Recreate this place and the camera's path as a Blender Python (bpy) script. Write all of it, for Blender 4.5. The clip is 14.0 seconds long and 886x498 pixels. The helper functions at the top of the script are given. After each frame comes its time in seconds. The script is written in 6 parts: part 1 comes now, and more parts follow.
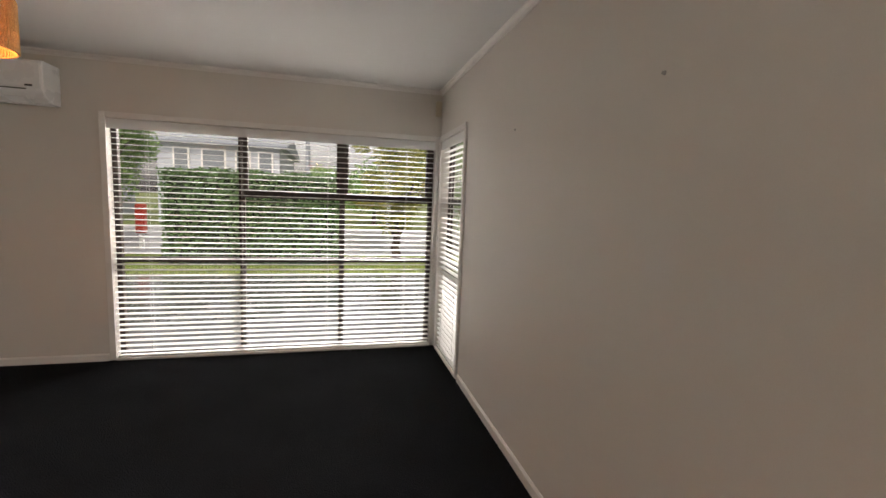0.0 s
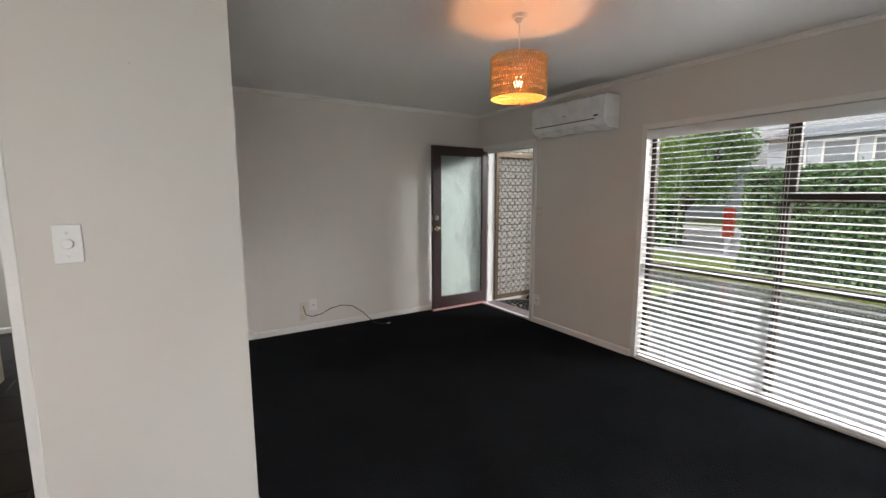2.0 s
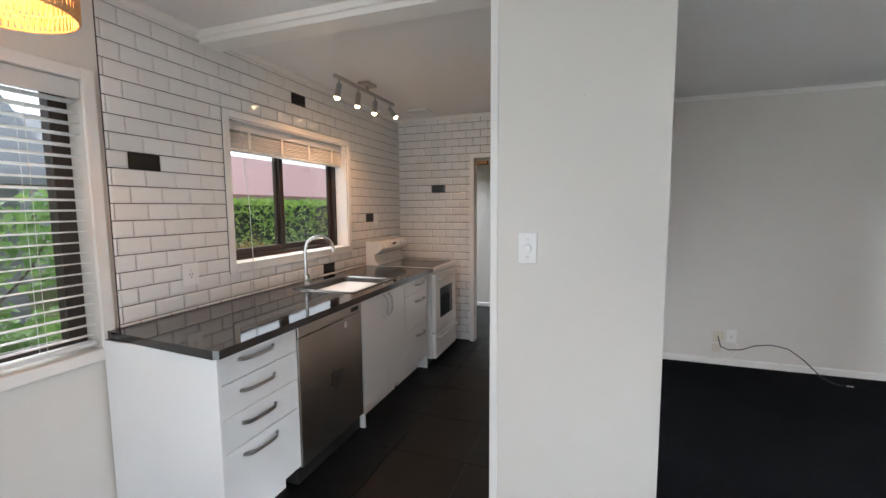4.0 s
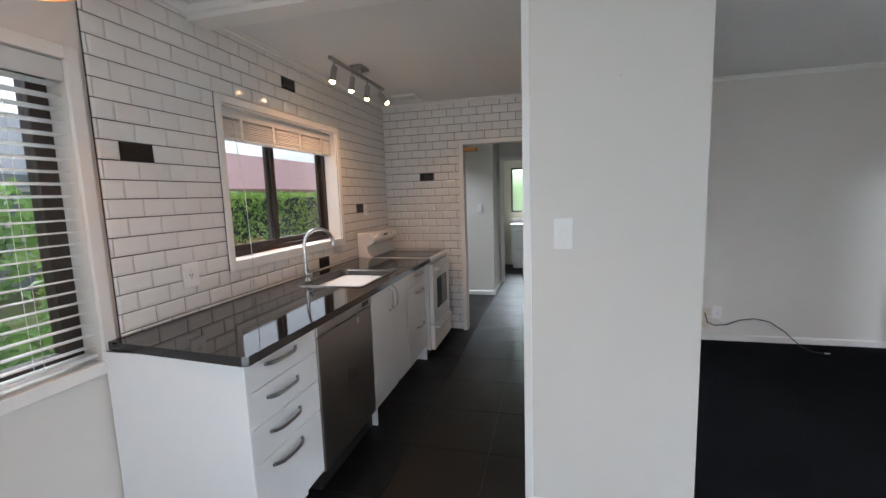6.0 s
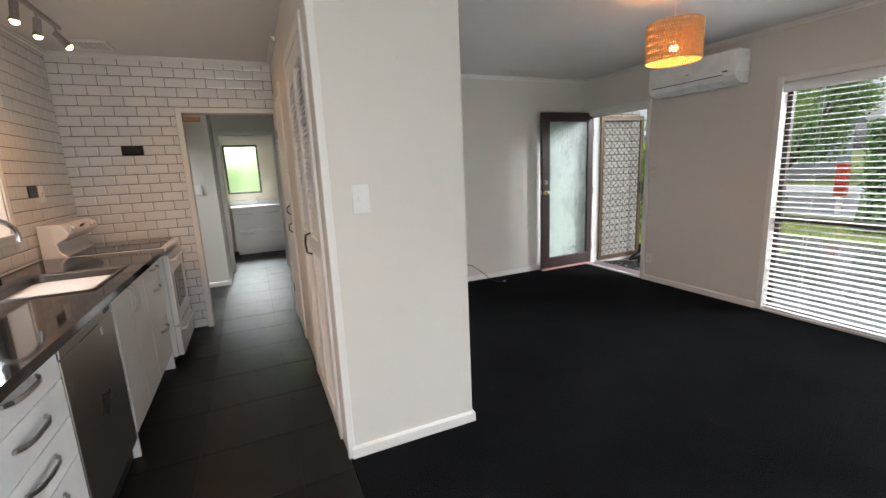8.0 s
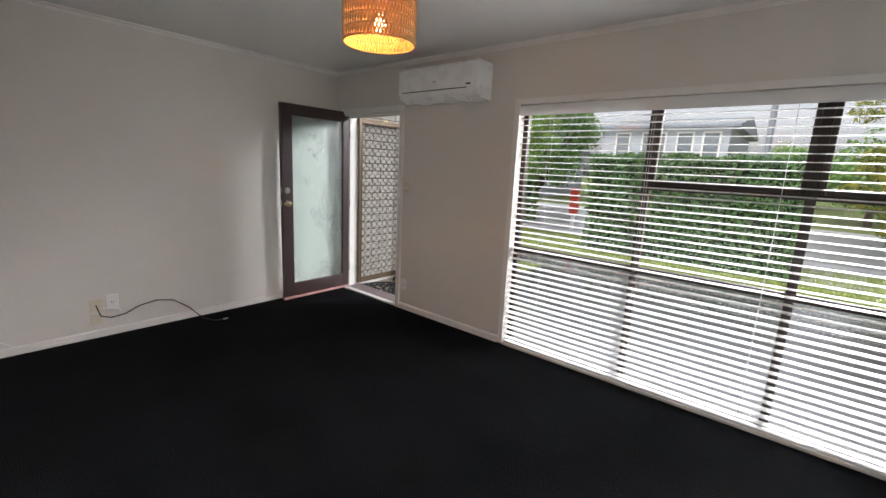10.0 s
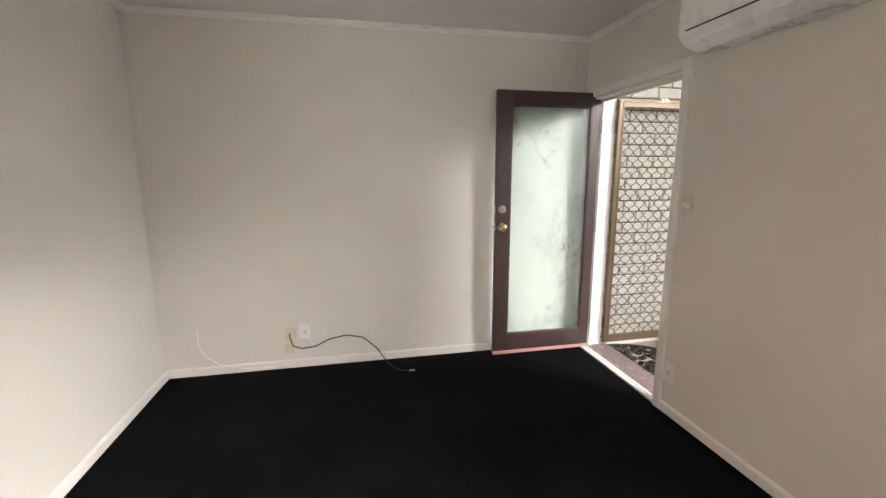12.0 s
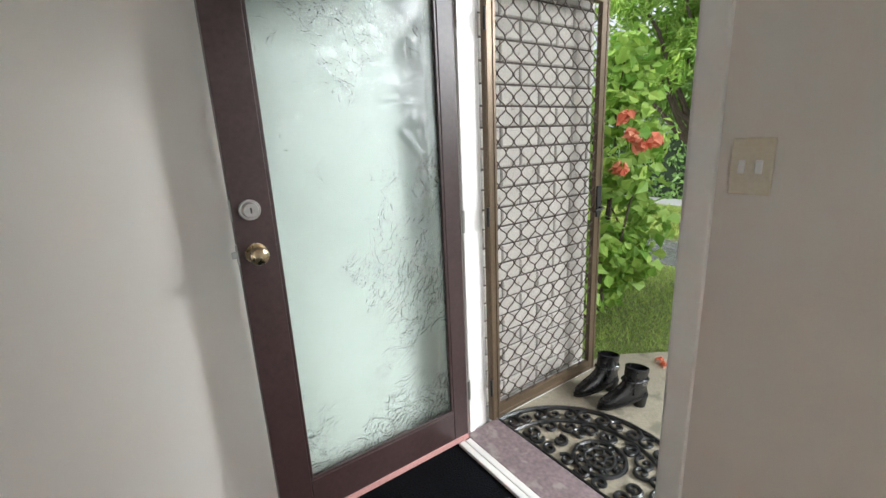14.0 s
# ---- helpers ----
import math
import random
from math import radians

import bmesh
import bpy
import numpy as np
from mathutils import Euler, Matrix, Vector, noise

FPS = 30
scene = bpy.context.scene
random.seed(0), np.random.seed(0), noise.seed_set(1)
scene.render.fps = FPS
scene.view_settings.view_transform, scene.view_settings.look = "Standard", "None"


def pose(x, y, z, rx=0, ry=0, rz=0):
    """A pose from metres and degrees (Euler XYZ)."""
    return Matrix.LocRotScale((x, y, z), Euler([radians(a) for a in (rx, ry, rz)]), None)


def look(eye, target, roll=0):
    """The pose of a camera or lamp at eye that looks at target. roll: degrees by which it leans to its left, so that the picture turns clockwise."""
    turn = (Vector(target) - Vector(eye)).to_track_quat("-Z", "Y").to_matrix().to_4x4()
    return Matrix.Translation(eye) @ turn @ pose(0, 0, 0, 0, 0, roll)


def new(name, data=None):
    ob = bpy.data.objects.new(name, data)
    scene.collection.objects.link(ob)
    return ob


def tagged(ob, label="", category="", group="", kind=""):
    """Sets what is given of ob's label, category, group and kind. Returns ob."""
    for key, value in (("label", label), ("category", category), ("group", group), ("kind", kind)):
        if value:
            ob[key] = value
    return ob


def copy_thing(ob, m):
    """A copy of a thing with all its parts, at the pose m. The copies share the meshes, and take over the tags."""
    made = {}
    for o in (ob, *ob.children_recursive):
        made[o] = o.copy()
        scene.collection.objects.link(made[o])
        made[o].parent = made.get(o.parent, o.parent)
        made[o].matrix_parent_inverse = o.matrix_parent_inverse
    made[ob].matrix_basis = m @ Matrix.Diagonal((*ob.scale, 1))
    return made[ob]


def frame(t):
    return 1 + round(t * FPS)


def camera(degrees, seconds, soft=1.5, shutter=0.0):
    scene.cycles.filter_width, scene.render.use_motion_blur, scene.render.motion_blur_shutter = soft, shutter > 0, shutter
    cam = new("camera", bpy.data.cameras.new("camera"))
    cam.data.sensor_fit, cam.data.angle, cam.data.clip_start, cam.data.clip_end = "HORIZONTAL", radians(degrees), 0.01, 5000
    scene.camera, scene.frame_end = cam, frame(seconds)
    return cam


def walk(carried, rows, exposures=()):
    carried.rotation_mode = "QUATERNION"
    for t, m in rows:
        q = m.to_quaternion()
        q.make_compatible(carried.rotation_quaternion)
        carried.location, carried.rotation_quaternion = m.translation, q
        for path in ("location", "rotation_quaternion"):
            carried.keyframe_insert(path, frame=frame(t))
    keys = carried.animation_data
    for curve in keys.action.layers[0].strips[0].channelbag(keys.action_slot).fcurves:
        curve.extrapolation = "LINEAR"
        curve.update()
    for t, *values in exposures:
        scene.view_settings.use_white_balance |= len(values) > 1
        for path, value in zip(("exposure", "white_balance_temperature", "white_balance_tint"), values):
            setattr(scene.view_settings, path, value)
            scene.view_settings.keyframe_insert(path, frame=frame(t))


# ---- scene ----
cam = camera(92.8, 14.0)
PATH = [
    (0, (0.345, 0.557, 1.395), (0.839, 2.483, 1.174), 2.2),
    (0.5, (0.515, 0.662, 1.386), (0.369, 2.643, 1.156), 2.1),
    (1, (0.709, 0.826, 1.405), (-0.086, 2.645, 1.165), 1.6),
    (1.5, (0.794, 1.002, 1.414), (-0.521, 2.489, 1.17), 0.6),
    (2, (0.726, 1.141, 1.435), (-0.955, 2.193, 1.173), -0.1),
    (2.5, (0.642, 1.196, 1.438), (-1.274, 1.711, 1.183), -0.6),
    (3, (0.64, 1.181, 1.443), (-1.347, 1.169, 1.212), -0.8),
    (3.5, (0.673, 1.12, 1.445), (-1.255, 0.629, 1.239), -0.4),
    (3.7, (0.669, 1.101, 1.441), (-1.207, 0.435, 1.247), -0.4),
    (5.8, (0.722, 0.837, 1.455), (-1.177, 0.254, 1.221), -1.7),
    (6, (0.687, 0.778, 1.441), (-1.233, 0.278, 1.192), -1.9),
    (6.5, (0.606, 0.65, 1.412), (-1.36, 0.403, 1.138), -2.4),
    (7, (0.601, 0.506, 1.405), (-1.375, 0.57, 1.098), -2.7),
    (7.5, (0.683, 0.403, 1.388), (-1.246, 0.808, 1.048), -2.9),
    (8, (0.774, 0.378, 1.395), (-1.022, 1.171, 1.013), -2.6),
    (8.5, (0.766, 0.502, 1.382), (-0.841, 1.625, 0.985), -2.1),
    (8.7, (0.738, 0.594, 1.384), (-0.773, 1.837, 0.971), -2.0),
    (10.8, (0.008, 1.941, 1.481), (-1.232, 3.467, 1.114), 3.3),
    (11, (-0.096, 2.003, 1.462), (-1.474, 3.406, 1.097), 3.0),
    (11.5, (-0.339, 2.329, 1.427), (-2.066, 3.272, 1.069), 1.5),
    (12, (-0.614, 2.673, 1.415), (-2.539, 3.078, 1.058), -0.1),
    (12.5, (-0.991, 2.864, 1.397), (-2.957, 2.966, 1.044), -1.6),
    (13, (-1.437, 3.072, 1.365), (-3.382, 3.292, 0.954), -2.6),
    (13.5, (-1.905, 3.265, 1.320), (-3.722, 3.945, 0.822), -2.3),
    (14, (-2.261, 3.513, 1.306), (-3.863, 4.607, 0.82), -2.7),
]
EXPOSURES = [(0, 1.8, 7300, 15), (0.5, 1.85, 7000, 15), (1, 1.9, 6450, 9), (1.5, 1.85, 6350, 9), (2, 1.9, 6500, 11), (2.5, 2.2, 6600, 13), (3, 2.4, 6000, 8), (3.5, 2.3, 5950, 8), (6, 1.95, 5750, 8),
             (6.5, 2.0, 5950, 8), (7.5, 2.25, 6350, 10), (8.5, 2.2, 6250, 9), (11, 1.9, 6950, 14), (11.5, 2.2, 7200, 14), (12, 2.65, 7000, 13), (12.5, 2.9, 6650, 10), (13, 2.85, 6500, 10),
             (13.5, 2.7, 6400, 8), (14, 2.45, 6350, 8)]
walk(cam, [(t, look(eye, target, roll)) for t, eye, target, roll in PATH], EXPOSURES)
SKY = 0.052


# ---------------------------------------------------------------- world and sun
SUN_ELEV, SUN_AZ = 48.0, 200.0
world = bpy.data.worlds.new("overcast_sky")
scene.world = world
world.use_nodes = True
wn, wl = world.node_tree.nodes, world.node_tree.links
wn.clear()
sky = wn.new("ShaderNodeTexSky")
sky.sky_type = "NISHITA"
sky.sun_disc = False
sky.sun_elevation = radians(SUN_ELEV)
sky.sun_rotation = radians(SUN_AZ)
sky.dust_density = 4.0
grey = wn.new("ShaderNodeHueSaturation")
grey.inputs["Saturation"].default_value = 0.22
back = wn.new("ShaderNodeBackground")
back.inputs["Strength"].default_value = SKY
wout = wn.new("ShaderNodeOutputWorld")
wl.new(sky.outputs[0], grey.inputs["Color"])
wl.new(grey.outputs[0], back.inputs["Color"])
wl.new(back.outputs[0], wout.inputs["Surface"])


def lamp(name, kind, m, energy, colour, **kw):
    data = bpy.data.lights.new(name, kind)
    data.energy, data.color = energy, colour
    for key, value in kw.items():
        if key == "radius":
            data.shadow_soft_size = value
        if key == "angle":
            data.angle = value
        if key == "spot":
            data.spot_size, data.spot_blend = value, 0.6
    ob = new(name, data)
    ob.matrix_world = m
    return ob


az, el = radians(SUN_AZ), radians(SUN_ELEV)
to_sun = Vector((math.sin(az) * math.cos(el), math.cos(az) * math.cos(el), math.sin(el)))
lamp("sun", "SUN", look(to_sun * 50, (0, 0, 0)), 0.45, (1.0, 0.96, 0.9), angle=radians(25))



def sky_panel(name, eye, target, wide, high, power, spread=180):
    """An added area lamp that stands in for skylight towards an opening, mostly from above its head."""
    ob = lamp(name, "AREA", look(eye, target), power, (0.97, 0.985, 1.0))
    ob.data.shape, ob.data.size, ob.data.size_y = "RECTANGLE", wide, high
    ob.data.spread = radians(spread)


sky_panel("window_daylight", (1.5, 8.0, 3.3), (-0.6, 4.3, 0.8), 3.2, 1.2, 46.0, 75)
sky_panel("corner_daylight", (3.2, 4.6, 2.75), (0.6, 3.6, 0.9), 1.2, 1.2, 42.0)
# fill lamp added out of view to brighten the hall
sky_panel("hall_fill", (-4.95, -2.2, 2.6), (-4.9, -0.9, 1.0), 0.7, 0.7, 36.0)
sky_panel("kitchen_daylight", (-1.95, -2.1, 2.75), (-1.95, -1.0, 1.3), 1.6, 0.9, 2.4)
sky_panel("dining_daylight", (0.15, -2.1, 2.75), (0.15, -1.0, 1.3), 1.6, 0.9, 4.5)
sky_panel("bathroom_daylight", (-9.0, 0.27, 2.6), (-8.0, 0.27, 1.4), 0.9, 0.7, 65.0)

# lamp added in an unseen, assumed east opening, lights pantry end and west wall
sky_panel("east_opening_daylight", (1.40, 0.385, 1.05), (0.0, 0.60, 1.0), 1.2, 1.85, 6.3)

PENDANT = (-1.13, 2.80)
PENDANT_2 = (-0.026, -0.37)
SHADE_LOW, SHADE_HIGH = 1.960, 2.172
for px, py in (PENDANT, PENDANT_2):
    lamp("pendant_light", "POINT", pose(px, py, 2.03), 1.4, (1.0, 0.36, 0.11), radius=0.025)
SPOTS = [(-1.91 - 0.255 * i, -0.585) for i in range(4)]
AIMS = [(0.06, -0.08), (0.02, -0.06), (0.0, -0.06), (-0.06, 0.36)]
for (px, py), (ax, ay) in zip(SPOTS, AIMS):
    tip = Vector((px, py, 2.285)) + Vector((ax, ay, -0.5)).normalized() * 0.098
    lamp("spot_light", "SPOT", look(tip, tip + Vector((ax, ay, -0.5))), 4.5, (1.0, 0.50, 0.22), radius=0.018, spot=radians(130))

# ---------------------------------------------------------------- materials


def material(name, colour, rough=0.5, metal=0.0, vary=0.06, scale=6.0, grain=120.0, bump=0.1, depth=0.002, second=None,
             mask=0.0, coat=0.0, piece=0.0, spec=0.5, wear=0.08):
    """Principled surface with variation at two scales; second: a colour mixed in as stains."""
    m = bpy.data.materials.new(name)
    m.use_nodes = True
    n, l = m.node_tree.nodes, m.node_tree.links
    p = n["Principled BSDF"]
    tc = n.new("ShaderNodeTexCoord")
    big, fine = n.new("ShaderNodeTexNoise"), n.new("ShaderNodeTexNoise")
    big.inputs["Scale"].default_value, fine.inputs["Scale"].default_value = scale, grain
    big.inputs["Detail"].default_value, fine.inputs["Detail"].default_value = 5, 3
    geo = n.new("ShaderNodeNewGeometry")
    for tex in (big, fine):
        l.new(geo.outputs["Position"], tex.inputs["Vector"])
    dark = [c * (1 - 2.2 * vary) for c in colour]
    light = [min(1, c * (1 + 1.2 * vary)) for c in colour]
    ramp = n.new("ShaderNodeMix")
    ramp.data_type = "RGBA"
    ramp.inputs["A"].default_value, ramp.inputs["B"].default_value = (*dark, 1), (*light, 1)
    l.new(big.outputs["Fac"], ramp.inputs["Factor"])
    last = ramp.outputs["Result"]
    gm = n.new("ShaderNodeMix")
    gm.data_type, gm.blend_type = "RGBA", "OVERLAY"
    gm.inputs["Factor"].default_value = min(1, vary * 4)
    l.new(last, gm.inputs["A"])
    l.new(fine.outputs["Fac"], gm.inputs["B"])
    last = gm.outputs["Result"]
    if second:
        edge = n.new("ShaderNodeMapRange")
        edge.inputs["From Min"].default_value, edge.inputs["From Max"].default_value = 0.62 - mask, 0.70 - mask * 0.6
        patch = n.new("ShaderNodeTexNoise")
        patch.inputs["Scale"].default_value, patch.inputs["Detail"].default_value = scale * 1.7, 8
        l.new(geo.outputs["Position"], patch.inputs["Vector"])
        l.new(patch.outputs["Fac"], edge.inputs["Value"])
        st = n.new("ShaderNodeMix")
        st.data_type = "RGBA"
        st.inputs["B"].default_value = (*second, 1)
        l.new(last, st.inputs["A"])
        l.new(edge.outputs["Result"], st.inputs["Factor"])
        last = st.outputs["Result"]
    if piece:
        info = n.new("ShaderNodeObjectInfo")
        val = n.new("ShaderNodeMapRange")
        val.inputs["To Min"].default_value, val.inputs["To Max"].default_value = 1 - piece, 1 + piece
        l.new(info.outputs["Random"], val.inputs["Value"])
        hsv = n.new("ShaderNodeHueSaturation")
        l.new(val.outputs["Result"], hsv.inputs["Value"])
        l.new(last, hsv.inputs["Color"])
        last = hsv.outputs["Color"]
    l.new(last, p.inputs["Base Color"])
    rr = n.new("ShaderNodeMapRange")
    rr.inputs["To Min"].default_value, rr.inputs["To Max"].default_value = max(0.02, rough - wear), min(1, rough + wear)
    l.new(big.outputs["Fac"], rr.inputs["Value"])
    l.new(rr.outputs["Result"], p.inputs["Roughness"])
    p.inputs["Metallic"].default_value = metal
    p.inputs["Specular IOR Level"].default_value = spec
    p.inputs["Coat Weight"].default_value = coat
    if bump:
        b = n.new("ShaderNodeBump")
        b.inputs["Strength"].default_value, b.inputs["Distance"].default_value = bump, depth
        l.new(fine.outputs["Fac"], b.inputs["Height"])
        l.new(b.outputs["Normal"], p.inputs["Normal"])
    return m


def glow(name, colour, strength):
    m = bpy.data.materials.new(name)
    m.use_nodes = True
    p = m.node_tree.nodes["Principled BSDF"]
    p.inputs["Base Color"].default_value = (*colour, 1)
    p.inputs["Emission Color"].default_value = (*colour, 1)
    p.inputs["Emission Strength"].default_value = strength
    return m


def glass(name, colour=(1, 1, 1), rough=0.0, bump=0.0, scale=30.0, depth=0.004):
    m = bpy.data.materials.new(name)
    m.use_nodes = True
    n, l = m.node_tree.nodes, m.node_tree.links
    p = n["Principled BSDF"]
    p.inputs["Base Color"].default_value = (*colour, 1)
    p.inputs["Transmission Weight"].default_value = 1
    p.inputs["Roughness"].default_value = rough
    p.inputs["IOR"].default_value = 1.45
    p.inputs["Specular IOR Level"].default_value = 0.5 if rough == 0 else 0.25
    if bump:
        geo = n.new("ShaderNodeNewGeometry")
        a, w = n.new("ShaderNodeTexNoise"), n.new("ShaderNodeTexNoise")
        a.inputs["Scale"].default_value, w.inputs["Scale"].default_value = scale, 3.2
        a.inputs["Distortion"].default_value = 4.0
        l.new(geo.outputs["Position"], a.inputs["Vector"])
        l.new(geo.outputs["Position"], w.inputs["Vector"])
        mul = n.new("ShaderNodeMath")
        mul.operation = "MULTIPLY"
        l.new(a.outputs["Fac"], mul.inputs[0])
        patch = n.new("ShaderNodeMapRange")
        patch.inputs["From Min"].default_value, patch.inputs["From Max"].default_value = 0.46, 0.66
        patch.inputs["To Min"].default_value = 0.12
        l.new(w.outputs["Fac"], patch.inputs["Value"])
        l.new(patch.outputs["Result"], mul.inputs[1])
        b = n.new("ShaderNodeBump")
        b.inputs["Strength"].default_value, b.inputs["Distance"].default_value = bump, depth
        l.new(mul.outputs[0], b.inputs["Height"])
        l.new(b.outputs["Normal"], p.inputs["Normal"])
    return m


def leaf_material(name, a, b, rough=0.45, through_light=0.35):
    m = bpy.data.materials.new(name)
    m.use_nodes = True
    n, l = m.node_tree.nodes, m.node_tree.links
    p, out = n["Principled BSDF"], n["Material Output"]
    geo = n.new("ShaderNodeNewGeometry")
    mix = n.new("ShaderNodeMix")
    mix.data_type = "RGBA"
    mix.inputs["A"].default_value, mix.inputs["B"].default_value = (*a, 1), (*b, 1)
    l.new(geo.outputs["Random Per Island"], mix.inputs["Factor"])
    l.new(mix.outputs["Result"], p.inputs["Base Color"])
    p.inputs["Roughness"].default_value = rough
    tr = n.new("ShaderNodeBsdfTranslucent")
    l.new(mix.outputs["Result"], tr.inputs["Color"])
    ms = n.new("ShaderNodeMixShader")
    ms.inputs["Fac"].default_value = through_light
    l.new(p.outputs[0], ms.inputs[1])
    l.new(tr.outputs[0], ms.inputs[2])
    l.new(ms.outputs[0], out.inputs["Surface"])
    return m


PLASTER = material("wall_paint", (0.70, 0.665, 0.62), 0.55, vary=0.018, scale=1.3, grain=260, bump=0.10, depth=0.0012)
CEIL = material("ceiling_paint", (0.74, 0.73, 0.72), 0.7, vary=0.02, scale=1.0, grain=180, bump=0.12)
TRIM = material("white_trim_paint", (0.80, 0.78, 0.75), 0.35, vary=0.03, scale=5, grain=90, bump=0.05)
CARPET = material("black_carpet", (0.0085, 0.0092, 0.0108), 0.95, vary=0.34, scale=2.2, grain=140, bump=1.0, depth=0.008, spec=0.03)
VINYL = material("black_vinyl_tile", (0.0075, 0.0072, 0.0072), 0.44, vary=0.12, scale=7, grain=140, bump=0.3, piece=0.1, spec=0.2)
GROUT_DARK = material("vinyl_seam", (0.012, 0.012, 0.012), 0.8)
GROUT = material("grey_grout", (0.040, 0.036, 0.033), 0.85, vary=0.1, scale=30, grain=300, bump=0.3)
TILE = material("white_glazed_tile", (0.78, 0.765, 0.745), 0.10, vary=0.02, scale=9, grain=40, bump=0.04, piece=0.035, wear=0.04)
TILE_BLACK = material("black_glazed_tile", (0.012, 0.010, 0.010), 0.14, vary=0.1, scale=20, bump=0.03)
BROWN_ALU = material("bronze_window_frame", (0.040, 0.027, 0.021), 0.42, metal=0.15, vary=0.1, scale=8, bump=0.05)
CORD = material("blind_cord", (0.72, 0.71, 0.68), 0.8)
DOOR_BROWN = material("brown_door_paint", (0.050, 0.028, 0.027), 0.40, vary=0.10, scale=9, grain=70, bump=0.12)
PINK_WOOD = material("pink_primed_timber", (0.52, 0.27, 0.25), 0.6, vary=0.08, scale=20, bump=0.1)
SILL = material("worn_sill_paint", (0.22, 0.165, 0.172), 0.5, vary=0.16, scale=9, grain=60, bump=0.25, second=(0.30, 0.26, 0.235), mask=0.06)
SCREEN_ALU = material("bronze_screen_frame", (0.135, 0.095, 0.060), 0.38, metal=0.45, vary=0.08, scale=7, bump=0.05)
GRILLE = material("bronze_grille", (0.070, 0.052, 0.040), 0.45, metal=0.3, vary=0.08, scale=20, bump=0.05)
BRICK = material("white_painted_brick", (0.44, 0.415, 0.375), 0.75, vary=0.09, scale=14, grain=130, bump=0.5, depth=0.004, second=(0.28, 0.25, 0.21), mask=0.0, piece=0.05)
MORTAR = material("dark_mortar", (0.075, 0.062, 0.052), 0.9, vary=0.1, scale=20, bump=0.4)
BENCH = material("black_laminate_bench", (0.016, 0.015, 0.016), 0.055, vary=0.25, scale=60, grain=420, bump=0.0, spec=0.6, wear=0.02)
GLOSS_WHITE = material("white_gloss_cabinet", (0.80, 0.80, 0.80), 0.16, vary=0.012, scale=4, grain=30, bump=0.02, wear=0.04)
ENAMEL = material("white_enamel", (0.80, 0.79, 0.77), 0.2, vary=0.02, scale=6, bump=0.02)
STEEL = material("brushed_steel", (0.46, 0.44, 0.415), 0.30, metal=1.0, vary=0.06, scale=3, grain=240, bump=0.06)
SINK_STEEL = material("sink_steel", (0.12, 0.118, 0.116), 0.34, metal=1.0, vary=0.04, scale=8, grain=260, bump=0.03)
CHROME = material("chrome", (0.78, 0.78, 0.78), 0.08, metal=1.0, vary=0.01, bump=0.0, wear=0.03)
SATIN = material("satin_nickel", (0.42, 0.41, 0.40), 0.32, metal=1.0, vary=0.04, bump=0.02)
BRASS = material("aged_brass", (0.50, 0.40, 0.26), 0.28, metal=1.0, vary=0.1, scale=40, bump=0.05)
BLACK_GLASS = material("black_cooktop_glass", (0.012, 0.012, 0.013), 0.06, vary=0.05, bump=0.0, wear=0.02)
BLACK = material("black_plastic", (0.014, 0.014, 0.014), 0.45, vary=0.1, bump=0.05)
RUBBER = material("black_rubber", (0.0085, 0.0085, 0.009), 0.36, vary=0.2, scale=25, grain=200, bump=0.3)
LEATHER = material("black_leather", (0.007, 0.007, 0.0075), 0.26, vary=0.15, scale=25, grain=160, bump=0.4, depth=0.003)
PLASTIC = material("white_plastic", (0.80, 0.79, 0.77), 0.32, vary=0.015, scale=10, bump=0.02)
CASE_WHITE = material("white_appliance_plastic", (0.86, 0.87, 0.88), 0.28, vary=0.01, scale=8, bump=0.01)
IVORY = material("ivory_plastic", (0.66, 0.60, 0.48), 0.35, vary=0.04, scale=12, bump=0.03)
RATTAN = material("paper_rope", (0.66, 0.40, 0.17), 0.7, vary=0.15, scale=30, grain=220, bump=0.4)
BULB = glow("bulb_glow", (1.0, 0.60, 0.26), 14.0)
SPOT_GLOW = glow("halogen_glow", (1.0, 0.62, 0.30), 9.0)
CLEAR = glass("window_glass")
FROST = glass("patterned_glass", (0.56, 0.65, 0.63), 0.27, bump=0.9, scale=15.0, depth=0.012)
FROST_BATH = glass("frosted_glass", (0.95, 1.0, 0.95), 0.45, bump=0.4, scale=60.0)
WET = material("wet_concrete", (0.125, 0.125, 0.13), 0.20, vary=0.10, scale=1.2, grain=25, bump=0.03, second=(0.10, 0.10, 0.10), mask=0.08, wear=0.12)
PORCH = material("porch_concrete", (0.30, 0.265, 0.20), 0.6, vary=0.10, scale=5, grain=120, bump=0.4, second=(0.17, 0.155, 0.115), mask=0.05)
GRASS = material("lawn_soil", (0.15, 0.19, 0.05), 0.95, vary=0.25, scale=4, grain=90, bump=0.8, depth=0.02)
ROAD = material("wet_asphalt", (0.17, 0.17, 0.175), 0.3, vary=0.1, scale=2, grain=120, bump=0.3)
PATHC = material("pale_concrete", (0.40, 0.41, 0.42), 0.4, vary=0.08, scale=2, bump=0.2)
BARK = material("bark", (0.10, 0.075, 0.055), 0.9, vary=0.3, scale=18, grain=80, bump=0.9, depth=0.02)
HOUSE_GREY = material("pale_weatherboard", (0.42, 0.45, 0.50), 0.6, vary=0.05, scale=3, bump=0.1)
ROOF_GREY = material("grey_roof", (0.24, 0.265, 0.30), 0.7, vary=0.1, scale=3, bump=0.2)
ROOF_RED = material("red_tile_roof", (0.45, 0.25, 0.24), 0.6, vary=0.12, scale=3, bump=0.3)
